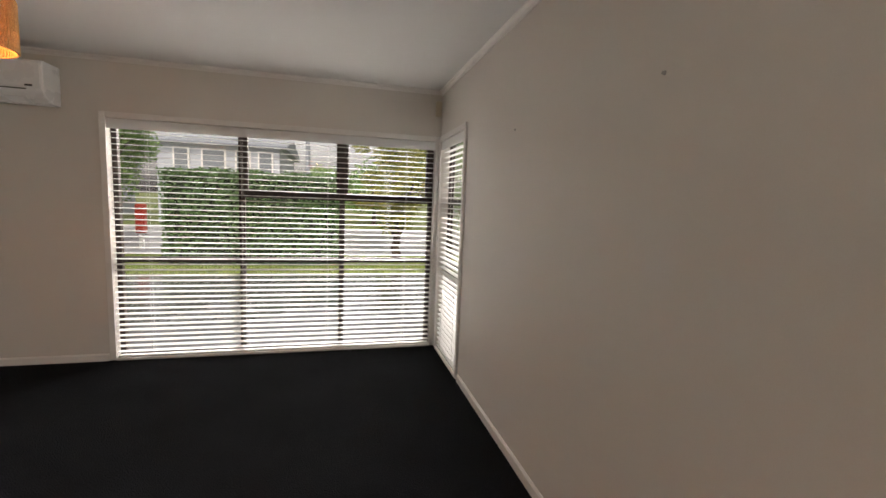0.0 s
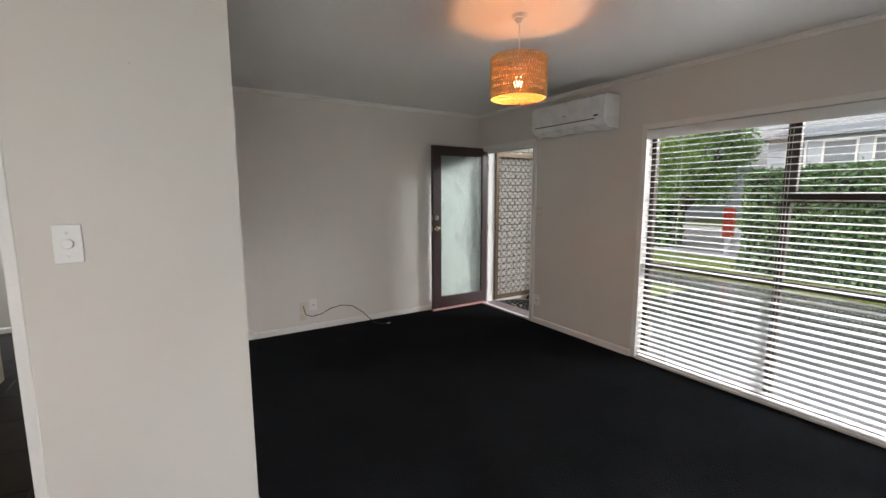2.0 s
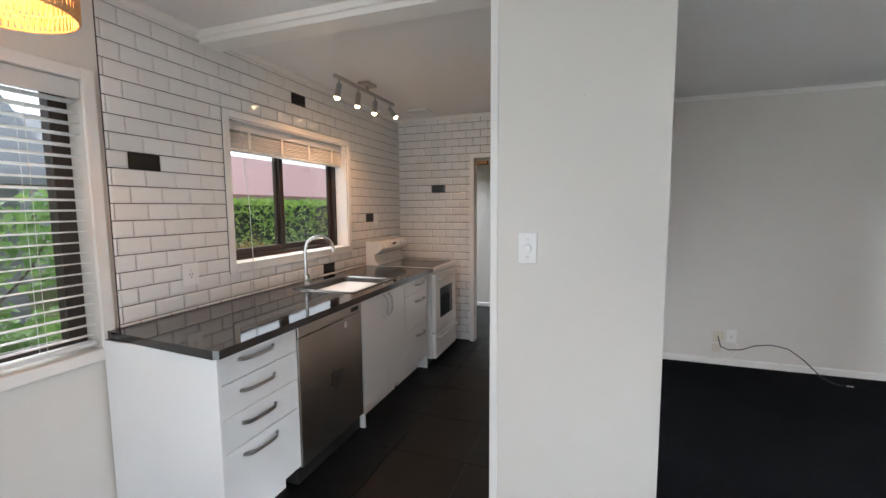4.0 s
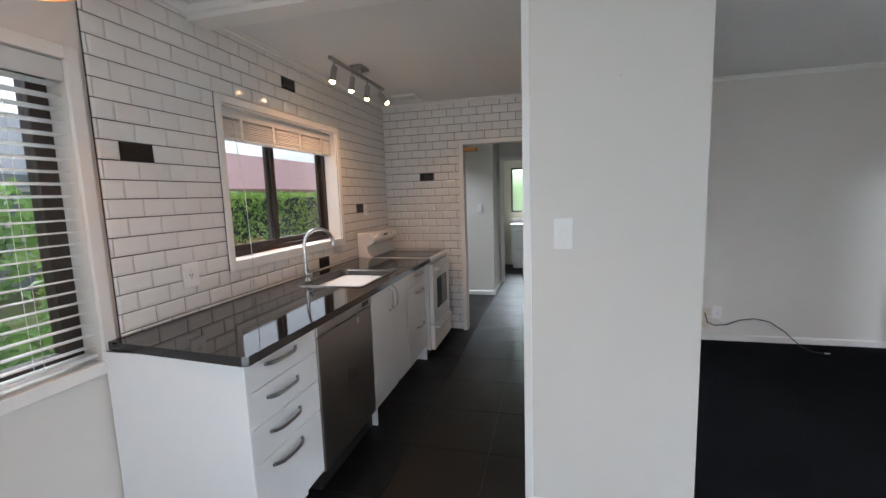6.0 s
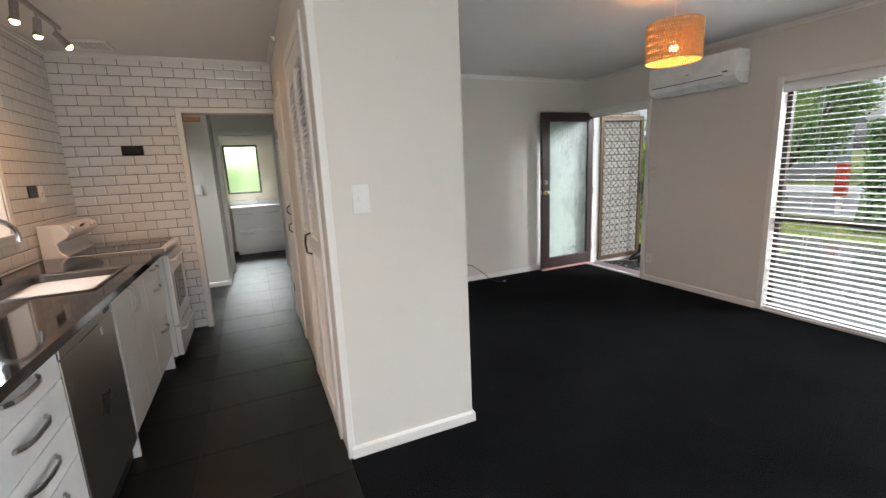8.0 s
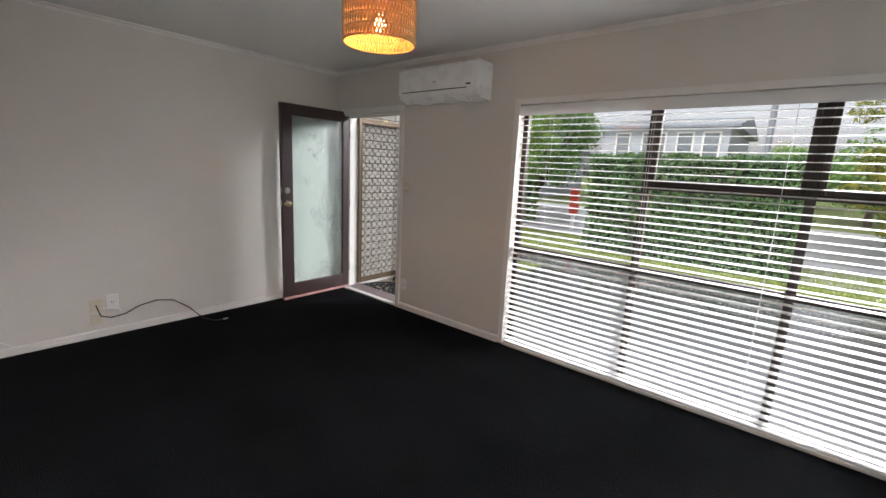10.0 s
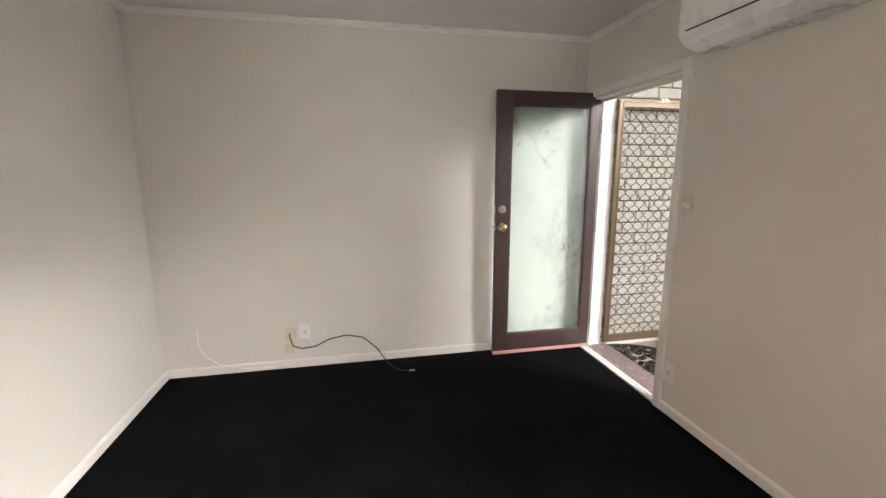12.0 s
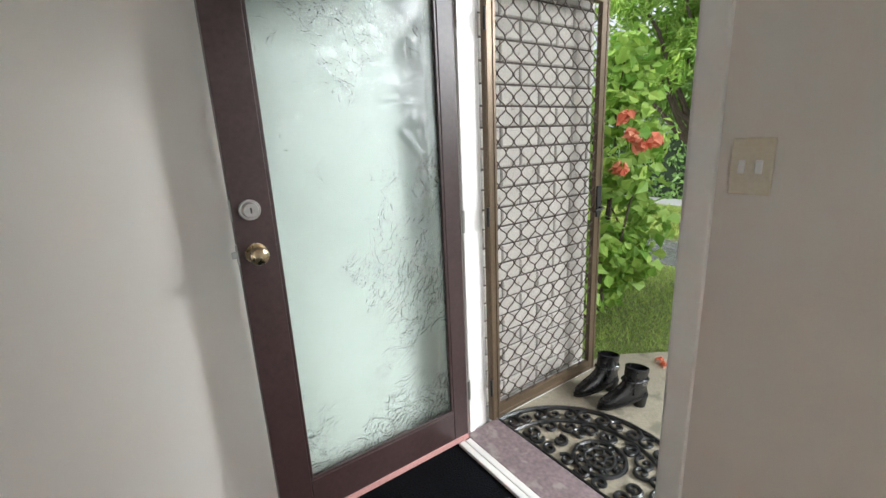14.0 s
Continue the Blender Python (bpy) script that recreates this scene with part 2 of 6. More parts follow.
WINDOW_DARK = material("house_window", (0.20, 0.225, 0.25), 0.1, vary=0.1, bump=0)
CREAM = material("cream_bathroom_paint", (0.74, 0.68, 0.56), 0.5, vary=0.02, scale=2, grain=200, bump=0.08)
RED = material("red_paint", (0.62, 0.06, 0.03), 0.35, vary=0.05)
CLAY = material("orange_timber", (0.42, 0.20, 0.07), 0.6, vary=0.12, scale=14, bump=0.15)
PETAL = leaf_material("coral_petal", (0.80, 0.20, 0.12), (0.85, 0.42, 0.26), 0.5, 0.4)
LEAF_HEDGE = leaf_material("hedge_leaf", (0.060, 0.135, 0.045), (0.145, 0.265, 0.09))
LEAF_BRIGHT = leaf_material("bright_leaf", (0.16, 0.33, 0.045), (0.40, 0.56, 0.12))
LEAF_TREE = leaf_material("tree_leaf", (0.11, 0.24, 0.06), (0.26, 0.42, 0.12))
LEAF_GOLD = leaf_material("golden_conifer_leaf", (0.10, 0.16, 0.025), (0.46, 0.42, 0.06))
LEAF_ORANGE = leaf_material("autumn_leaf", (0.34, 0.17, 0.06), (0.26, 0.30, 0.07))
BLADE = leaf_material("grass_blade", (0.21, 0.33, 0.06), (0.44, 0.52, 0.13), 0.6, 0.3)
BLIND = leaf_material("white_blind_slat", (0.80, 0.80, 0.79), (0.83, 0.83, 0.82), 0.38, 0.32)
# near-black green that paints the shade deep inside the hedges
CORE = material("hedge_shade_core", (0.012, 0.028, 0.010), 0.9, vary=0.2, bump=0.5)

# ---------------------------------------------------------------- mesh helpers


def box(bm, x0, x1, y0, y1, z0, z1):
    vs = [bm.verts.new((x, y, z)) for z in (z0, z1) for y in (y0, y1) for x in (x0, x1)]
    for q in ((0, 2, 3, 1), (4, 5, 7, 6), (0, 1, 5, 4), (2, 6, 7, 3), (0, 4, 6, 2), (1, 3, 7, 5)):
        bm.faces.new([vs[i] for i in q])
    return vs


def rod(bm, p0, p1, r, seg=12, r2=None):
    p0, p1 = Vector(p0), Vector(p1)
    d = p1 - p0
    m = Matrix.Translation((p0 + p1) / 2) @ d.to_track_quat("Z", "Y").to_matrix().to_4x4()
    bmesh.ops.create_cone(bm, cap_ends=True, segments=seg, radius1=r, radius2=r if r2 is None else r2, depth=d.length, matrix=m)


def tube(bm, pts, r, seg=8, closed=False):
    """A round tube swept along pts; r may be a number or one radius a point."""
    pts = [Vector(p) for p in pts]
    n = len(pts)
    rings, side = [], None
    for i, p in enumerate(pts):
        a, b = (pts[i - 1], pts[(i + 1) % n]) if closed else (pts[max(0, i - 1)], pts[min(n - 1, i + 1)])
        d = (b - a).normalized()
        if side is None:
            side = d.orthogonal().normalized()
        side = (side - d * side.dot(d)).normalized()
        up = d.cross(side)
        rad = r[i] if isinstance(r, (list, tuple)) else r
        rings.append([bm.verts.new(p + (side * math.cos(2 * math.pi * k / seg) + up * math.sin(2 * math.pi * k / seg)) * rad) for k in range(seg)])
    for i in range(n if closed else n - 1):
        a, b = rings[i], rings[(i + 1) % n]
        for k in range(seg):
            bm.faces.new((a[k], a[(k + 1) % seg], b[(k + 1) % seg], b[k]))
    if not closed:
        bm.faces.new(rings[0][::-1])
        bm.faces.new(rings[-1])


def prism(bm, outline, axis, a0, a1):
    """A profile (pairs) swept along an axis: 'x' takes (y, z), 'y' takes (x, z), 'z' takes (x, y)."""
    def at(p, a):
        return {"x": (a, p[0], p[1]), "y": (p[0], a, p[1]), "z": (p[0], p[1], a)}[axis]
    lo = [bm.verts.new(at(p, a0)) for p in outline]
    hi = [bm.verts.new(at(p, a1)) for p in outline]
    k = len(outline)
    bm.faces.new(lo[::-1])
    bm.faces.new(hi)
    for i in range(k):
        bm.faces.new((lo[i], lo[(i + 1) % k], hi[(i + 1) % k], hi[i]))


def finish(name, bm, mat, parent=None, bevel=0.0, smooth=False, segments=2):
    bmesh.ops.recalc_face_normals(bm, faces=bm.faces)
    me = bpy.data.meshes.new(name)
    bm.to_mesh(me)
    bm.free()
    me.materials.append(mat)
    if smooth:
        me.polygons.foreach_set("use_smooth", [True] * len(me.polygons))
        me.set_sharp_from_angle(angle=radians(38))
    ob = new(name, me)
    if bevel:
        mod = ob.modifiers.new("bevel", "BEVEL")
        mod.width, mod.segments, mod.limit_method = bevel, segments, "ANGLE"
    if parent:
        ob.parent = parent
        ob.matrix_parent_inverse = Matrix.Translation(-parent.location)
    return ob


def solid(name, mat, boxes, parent=None, bevel=0.0):
    bm = bmesh.new()
    for b in boxes:
        box(bm, *b)
    return finish(name, bm, mat, parent, bevel)


def thing(name, at, label, category, group="", kind=""):
    ob = new(name)
    ob.location = at
    return tagged(ob, label, category, group, kind)


def wall(name, mat, x0, x1, y0, y1, z0, z1, holes=(), label="", category="wall"):
    """A wall with openings: its long side is x or y; holes are (a0, a1, z0, z1) along it."""
    along_x = x1 - x0 > y1 - y0
    a0, a1 = (x0, x1) if along_x else (y0, y1)
    cuts_a = sorted({a0, a1, *[h[0] for h in holes], *[h[1] for h in holes]})
    cuts_z = sorted({z0, z1, *[h[2] for h in holes], *[h[3] for h in holes]})
    bm = bmesh.new()
    cells = {}
    for i in range(len(cuts_a) - 1):
        for j in range(len(cuts_z) - 1):
            ca, cz = (cuts_a[i] + cuts_a[i + 1]) / 2, (cuts_z[j] + cuts_z[j + 1]) / 2
            cells[i, j] = not any(h[0] < ca < h[1] and h[2] < cz < h[3] for h in holes)
    t0, t1 = (y0, y1) if along_x else (x0, x1)

    def p(a, t, z):
        return bm.verts.new((a, t, z) if along_x else (t, a, z))
    for (i, j), on in cells.items():
        if not on:
            continue
        l, r, b, t = cuts_a[i], cuts_a[i + 1], cuts_z[j], cuts_z[j + 1]
        for tt in (t0, t1):
            bm.faces.new([p(l, tt, b), p(r, tt, b), p(r, tt, t), p(l, tt, t)])
        for di, dj, (q0, q1) in ((-1, 0, ((l, b), (l, t))), (1, 0, ((r, b), (r, t))), (0, -1, ((l, b), (r, b))), (0, 1, ((l, t), (r, t)))):
            if not cells.get((i + di, j + dj), False):
                bm.faces.new([p(q0[0], t0, q0[1]), p(q1[0], t0, q1[1]), p(q1[0], t1, q1[1]), p(q0[0], t1, q0[1])])
    bmesh.ops.remove_doubles(bm, verts=bm.verts, dist=1e-5)
    return tagged(finish(name, bm, mat), label, category, "", "structure")


def skirting(name, runs):
    """runs: (axis, a0, a1, face, out): face is the wall's plane, out +1 or -1 the room's side."""
    bm = bmesh.new()
    for axis, a0, a1, face, out in runs:
        prof = [(face, 0.0), (face + out * 0.014, 0.0), (face + out * 0.014, 0.050), (face + out * 0.005, 0.060), (face, 0.060)]
        prism(bm, prof, axis, a0, a1)
    return tagged(finish(name, bm, TRIM), "white painted timber skirting along the wall foot", "skirting", "", "structure")


def cornice(name, runs, z=2.40, size=0.034):
    bm = bmesh.new()
    for axis, a0, a1, face, out in runs:
        s = size
        prof = [(face, z), (face + out * s, z), (face + out * s, z - 0.008), (face + out * s * 0.45, z - s * 0.5), (face + out * 0.012, z - s), (face, z - s)]
        prism(bm, prof, axis, a0, a1)
    return tagged(finish(name, bm, TRIM), "white scotia cornice between wall and ceiling", "cornice", "", "structure")


def leaves(name, mat, points, normals, size, parent, narrow=0.5, spread=0.8, seed=1, label=""):
    """One mesh of many folded leaves at points, facing roughly along normals."""
    rng = np.random.default_rng(seed)
    n = len(points)
    d = normals + rng.normal(0, spread, (n, 3))
    d /= np.linalg.norm(d, axis=1)[:, None] + 1e-9
    a = np.cross(d, rng.normal(0, 1, (n, 3)))
    a /= np.linalg.norm(a, axis=1)[:, None] + 1e-9
    b = np.cross(d, a)
    s = size * rng.uniform(0.6, 1.3, n)[:, None]
    tip, root = points + a * s, points - a * s * 0.6
    l = points + b * s * narrow + d * s * 0.18
    r = points - b * s * narrow + d * s * 0.18
    verts = np.stack([root, l, tip, r], 1).reshape(-1, 3)
    idx = np.arange(n) * 4
    tris = np.stack([np.stack([idx, idx + 2, idx + 1], 1), np.stack([idx, idx + 3, idx + 2], 1)], 1).reshape(-1, 3)
    me = bpy.data.meshes.new(name)
    me.from_pydata(verts.tolist(), [], tris.tolist())
    me.materials.append(mat)
    ob = new(name, me)
    ob.parent = parent
    ob.matrix_parent_inverse = Matrix.Translation(-parent.location)
    return tagged(ob, label, "", "", "stuff")


def box_cloud(x0, x1, y0, y1, z0, z1, n, seed, rough=0.12):
    """Points and outward normals over a clipped hedge's faces."""
    rng = np.random.default_rng(seed)
    lx, ly, lz = x1 - x0, y1 - y0, z1 - z0
    areas = np.array([ly * lz, ly * lz, lx * lz, lx * lz, lx * ly * 1.0])
    face = rng.choice(5, n, p=areas / areas.sum())
    u, v = rng.random(n), rng.random(n)
    P, N = np.zeros((n, 3)), np.zeros((n, 3))
    for k in range(5):
        w = face == k
        if k < 2:
            P[w] = np.stack([np.full(w.sum(), (x0, x1)[k]), y0 + u[w] * ly, z0 + v[w] * lz], 1)
            N[w] = ((-1, 1)[k], 0, 0)
        elif k < 4:
            P[w] = np.stack([x0 + u[w] * lx, np.full(w.sum(), (y0, y1)[k - 2]), z0 + v[w] * lz], 1)
            N[w] = (0, (-1, 1)[k - 2], 0)
        else:
            P[w] = np.stack([x0 + u[w] * lx, y0 + v[w] * ly, np.full(w.sum(), z1)], 1)
            N[w] = (0, 0, 1)
    lump = np.array([noise.noise(Vector(p) * 1.7) for p in P])
    P += N * (lump[:, None] * rough + rng.normal(0, rough * 0.35, (n, 1)) - 0.04)
    return P, N


def ball_cloud(centres, radii, n, seed, squash=0.85):
    """Points and normals in many overlapping clumps with gaps between them."""
    rng = np.random.default_rng(seed)
    c, r = np.array(centres), np.array(radii)
    k = rng.choice(len(c), n, p=r ** 2 / (r ** 2).sum())
    d = rng.normal(0, 1, (n, 3))
    d /= np.linalg.norm(d, axis=1)[:, None]
    rad = r[k] * rng.uniform(0.45, 1.08, n)
    off = d * rad[:, None]
    off[:, 2] *= squash
    return c[k] + off, d + np.array((0, 0, 0.4))


def branches(name, limbs, parent, mat=None):
    bm = bmesh.new()
    for pts, r0, r1 in limbs:
        k = len(pts)
        tube(bm, pts, [r0 + (r1 - r0) * i / (k - 1) for i in range(k)], 8)
    return finish(name, bm, mat or BARK, parent, smooth=True)


def limb(p0, p1, bend, seed, k=6):
    rng = random.Random(seed)
    p0, p1 = Vector(p0), Vector(p1)
    out = []
    for i in range(k):
        f = i / (k - 1)
        w = math.sin(math.pi * f) * bend
        out.append(p0.lerp(p1, f) + Vector((rng.uniform(-w, w), rng.uniform(-w, w), rng.uniform(-w, w) * 0.5)))
    return out

# ---------------------------------------------------------------- the large structure
H, EAST, NORTH, WEST, SOUTH, KEND = 2.40, 1.285, 4.45, -3.70, -0.97, -3.643
PIL_X, PIL_S, PIL_N = -1.127, 0.665, 1.35

tagged(solid("floor_carpet", CARPET, [(PIL_X, EAST, 0.67, NORTH, -0.12, 0.0), (WEST, PIL_X, PIL_N, NORTH, -0.12, 0.0)]),
       "black cut-pile carpet across the living room", "carpet", "", "structure")
vinyl_floor = tagged(solid("floor_vinyl", GROUT_DARK, [(-3.8, EAST, SOUTH, 0.668, -0.12, -0.004), (-8.0, -3.8, -1.0, 1.6, -0.12, -0.004)]),
                     "black vinyl tiled kitchen and hall floor", "floor", "", "structure")
tagged(solid("ceiling", CEIL, [(-8.1, EAST + 0.15, -1.2, NORTH + 0.15, H, H + 0.12)]), "plain white painted ceiling", "ceiling", "", "structure")

WIN_L, WIN_R, WIN_T = -1.385, 1.235, 1.945
wall("wall_north", PLASTER, WEST - 0.12, EAST + 0.14, NORTH, NORTH + 0.12, -0.12, H,
     [(-3.63, -2.70, -0.12, 1.96), (WIN_L, WIN_R, 0.0, WIN_T)], "warm off-white painted wall with a window and entry door opening")
# the second hole is the unseen, assumed opening that holds the added east lamp
wall("wall_east", PLASTER, EAST, EAST + 0.14, SOUTH - 0.2, NORTH, -0.12, H, [(3.66, 4.40, 0.0, WIN_T), (-0.25, 1.02, 0.04, 2.0)],
     "warm off-white painted wall with a tall corner window")
wall("wall_west", PLASTER, WEST - 0.12, WEST, PIL_N - 0.02, NORTH, -0.12, H, (), "warm off-white painted living room end wall")
KWIN = (-2.565, -1.30, 1.10, 1.985)
DWIN = (-0.545, 0.85, 0.83, 1.985)
wall("wall_south", PLASTER, KEND - 0.1, EAST, SOUTH - 0.20, SOUTH, -0.12, H, [KWIN, DWIN], "painted outer wall behind the tiled kitchen splashback")
wall("wall_kitchen_end", PLASTER, KEND - 0.10, KEND, SOUTH, 1.33, -0.12, H, [(-0.10, 0.65, -0.12, 1.955)], "kitchen end wall with an open doorway")
wall("wall_pantry_living", PLASTER, KEND, PIL_X, PIL_N - 0.09, PIL_N, -0.12, H, (), "off-white painted wall between pantry and living room")
wall("wall_pantry_end", PLASTER, PIL_X - 0.09, PIL_X, PIL_S, PIL_N - 0.09, -0.12, H, (), "off-white painted end of the pantry block")
wall("wall_pantry_kitchen", PLASTER, KEND, PIL_X - 0.09, PIL_S, PIL_S + 0.08, -0.12, H, [(-2.12, -1.36, 0.0, 2.04), (-3.50, -2.90, 0.0, 2.04)],
     "off-white painted pantry front facing the kitchen")

# hall and bathroom
# the south wall's opening is unseen, cut to let the hall's added lamp in
wall("wall_hall_south", PLASTER, -5.28, KEND - 0.1, -1.02, -0.92, -0.12, H, [(-5.22, -4.6, 0.0, 2.0)], "off-white painted hall wall")
wall("wall_hall_return", PLASTER, -5.38, -5.28, -0.92, -0.025, -0.12, H, (), "off-white painted wall return in the hall")
wall("wall_hall_side", PLASTER, -6.10, -5.38, -0.125, -0.025, -0.12, H, (), "off-white painted hall side wall")
wall("wall_hall_north", PLASTER, -6.10, KEND - 0.1, 0.80, 0.90, -0.12, H, (), "off-white painted hall wall")
wall("wall_bath_door", PLASTER, -6.20, -6.10, -1.0, 1.6, -0.12, H, [(0.03, 0.75, -0.12, 1.97)], "hall end wall with the bathroom doorway")
wall("wall_bath_far", CREAM, -8.07, -7.95, -1.0, 1.6, -0.12, H, [(-0.02, 0.56, 1.07, 1.95)], "cream painted bathroom wall with a frosted window")
wall("wall_bath_south", CREAM, -7.95, -6.20, -1.0, -0.9, -0.12, H, (), "cream painted bathroom side wall")
wall("wall_bath_north", CREAM, -7.95, -6.20, 1.5, 1.6, -0.12, H, (), "cream painted bathroom side wall")

tagged(solid("trim_pillar_corner", TRIM, [(PIL_X - 0.02, PIL_X + 0.005, PIL_S - 0.006, PIL_S + 0.028, 0.0, 2.335)], bevel=0.003), "white timber corner batten on the pantry end", "trim", "", "structure")
beam = solid("beam", TRIM, [(-1.27, -1.135, SOUTH + 0.012, PIL_S, 2.335, H - 0.001), (-1.135, -1.115, SOUTH + 0.012, PIL_S - 0.002, 2.362, H - 0.001)], bevel=0.003)
tagged(beam, "white painted beam dividing kitchen and dining ceiling", "beam", "", "structure")

skirting("baseboard", [("y", PIL_N, 3.72, WEST, 1), ("x", -2.645, -1.44, NORTH, -1), ("y", 0.67, 3.60, EAST, -1), ("y", PIL_S + 0.014, PIL_N, PIL_X, 1),
                       ("x", WEST + 0.014, PIL_X + 0.014, PIL_N, 1), ("y", 3.72, NORTH, WEST, 1), ("y", SOUTH, 0.67, EAST, -1),
                       ("y", -0.92, -0.025, -5.28, 1), ("x", -6.10, -5.266, -0.025, 1), ("x", -0.60, EAST, SOUTH, 1)])
cornice("trim_cornice", [("y", PIL_N, NORTH, WEST, 1), ("x", WEST, EAST, NORTH, -1), ("y", SOUTH, NORTH, EAST, -1), ("x", WEST, PIL_X, PIL_N, 1),
                         ("x", -1.115, EAST, SOUTH + 0.012, 1)])
cornice("trim_kitchen_cornice", [("x", KEND, -1.27, SOUTH + 0.012, 1), ("y", SOUTH, PIL_S, KEND + 0.012, 1), ("x", KEND, -2.80, PIL_S, -1)], size=0.028)


def casing(name, axis, face, out, a0, a1, z0, z1, width, thick, bottom=True, label="white painted timber architrave", wide_left=None):
    """Flat boards round an opening a0..a1, z0..z1 on a wall plane."""
    bm = bmesh.new()
    lo, hi = sorted((face, face + out * thick))
    wl_ = wide_left or width
    parts = [(a0 - wl_, a0, z0 - (width if bottom else 0), z1 + width), (a1, a1 + width, z0 - (width if bottom else 0), z1 + width), (a0, a1, z1, z1 + width)]
    if bottom:
        parts.append((a0, a1, z0 - width, z0))
    for p0, p1, q0, q1 in parts:
        if axis == "x":
            box(bm, p0, p1, lo, hi, q0, q1)
        else:
            box(bm, lo, hi, p0, p1, q0, q1)
    return tagged(finish(name, bm, TRIM, None, 0.003), label, "architrave", "", "structure")


casing("trim_front_window", "x", NORTH, -1, WIN_L, WIN_R, 0.012, WIN_T, 0.045, 0.018, False, "white architrave round the front window")
casing("trim_east_window", "y", EAST, -1, 3.66, 4.385, 0.012, WIN_T, 0.045, 0.018, False, "white architrave round the corner window")
casing("trim_entry", "x", NORTH, -1, -3.63, -2.70, 0.0, 1.96, 0.052, 0.018, False, "white architrave round the entry door", 0.03)
casing("trim_kitchen_window", "x", SOUTH + 0.012, 1, KWIN[0], KWIN[1], KWIN[2], KWIN[3], 0.042, 0.012, True, "white architrave round the kitchen window")
casing("trim_dining_window", "x", SOUTH, 1, DWIN[0], DWIN[1], DWIN[2], DWIN[3], 0.05, 0.02, True, "white architrave round the dining window")
casing("trim_kitchen_door", "y", KEND + 0.006, 1, -0.10, 0.648, 0.0, 1.955, 0.045, 0.016, False, "white architrave round the hall doorway")
casing("trim_bath_door", "y", -6.10, 1, 0.03, 0.75, 0.0, 1.97, 0.05, 0.016, False, "white architrave round the bathroom doorway")
casing("trim_pantry", "x", PIL_S, -1, -2.12, -1.36, 0.0, 2.04, 0.06, 0.014, False, "white architrave round the pantry doors")
casing("trim_linen", "x", PIL_S, -1, -3.50, -2.90, 0.0, 2.04, 0.055, 0.014, False, "white architrave round the cupboard door")


def frame_bars(name, axis, plane, bars, depth, mat, parent):
    """Rectangular bars (a0, a1, z0, z1) in a vertical plane, as one frame part."""
    bm = bmesh.new()
    for a0, a1, z0, z1 in bars:
        if axis == "x":
            box(bm, a0, a1, plane - depth / 2, plane + depth / 2, z0, z1)
        else:
            box(bm, plane - depth / 2, plane + depth / 2, a0, a1, z0, z1)
    return finish(name, bm, mat, parent, 0.004)


def pane(axis, plane, a0, a1, z0, z1, parent, mat=None, name="pane"):
    bm = bmesh.new()
    if axis == "x":
        box(bm, a0, a1, plane - 0.003, plane + 0.003, z0, z1)
    else:
        box(bm, plane - 0.003, plane + 0.003, a0, a1, z0, z1)
    ob = finish(name, bm, mat or CLEAR, parent)
    ob.visible_shadow = False
    return ob


# front window: bronze frame, two mullions, one low transom and two top sashes
FP = NORTH + 0.085
w1 = thing("window_1", (-0.1, FP, 0.0), "bronze aluminium window with top sashes and low transom", "window", "", "structure")
M1, M2 = -0.437, 0.40
frame_bars("frame", "x", FP, [(WIN_L, WIN_L + 0.04, 0.02, WIN_T), (WIN_R - 0.04, WIN_R, 0.02, WIN_T), (WIN_L + 0.04, WIN_R - 0.04, 0.02, 0.05),
                              (WIN_L + 0.04, WIN_R - 0.04, WIN_T - 0.035, WIN_T), (M1 - 0.022, M1 + 0.022, 0.05, 0.805), (M2 - 0.022, M2 + 0.022, 0.05, 0.805),
                              (WIN_L + 0.04, WIN_R - 0.04, 0.805, 0.85), (M1 - 0.024, M1 + 0.024, 0.85, WIN_T - 0.035), (M2 - 0.024, M2 + 0.024, 0.85, WIN_T - 0.035),
                              (M1 + 0.024, M2 - 0.024, 1.37, 1.405), (M2 + 0.024, WIN_R - 0.04, 1.37, 1.405)], 0.05, BROWN_ALU, w1)
for s0, s1 in ((M1 + 0.024, M2 - 0.024), (M2 + 0.024, WIN_R - 0.04)):
    frame_bars("sash", "x", FP - 0.012, [(s0, s0 + 0.028, 1.405, WIN_T - 0.035), (s1 - 0.028, s1, 1.405, WIN_T - 0.035),
                                         (s0 + 0.028, s1 - 0.028, 1.405, 1.44), (s0 + 0.028, s1 - 0.028, WIN_T - 0.06, WIN_T - 0.035)], 0.045, BROWN_ALU, w1)
    pane("x", FP, s0 + 0.028, s1 - 0.028, 1.44, WIN_T - 0.06, w1)
    pane("x", FP, s0, s1, 0.85, 1.37, w1)
for s0, s1, z0, z1 in ((WIN_L + 0.04, M1 - 0.024, 0.85, WIN_T - 0.035), (WIN_L + 0.04, M1 - 0.022, 0.05, 0.805), (M1 + 0.022, M2 - 0.022, 0.05, 0.805), (M2 + 0.022, WIN_R - 0.04, 0.05, 0.805)):
    pane("x", FP, s0, s1, z0, z1, w1)
EP = EAST + 0.10
w2 = thing("window_2", (EP, 4.0, 0.0), "bronze aluminium corner window beside the front window", "window", "", "structure")
frame_bars("frame", "y", EP, [(3.66, 3.70, 0.02, WIN_T), (4.36, 4.40, 0.02, WIN_T), (3.70, 4.36, 0.02, 0.05), (3.70, 4.36, WIN_T - 0.035, WIN_T), (3.70, 4.36, 0.805, 0.85),
                              (3.70, 4.36, 1.37, 1.42)], 0.05, BROWN_ALU, w2)
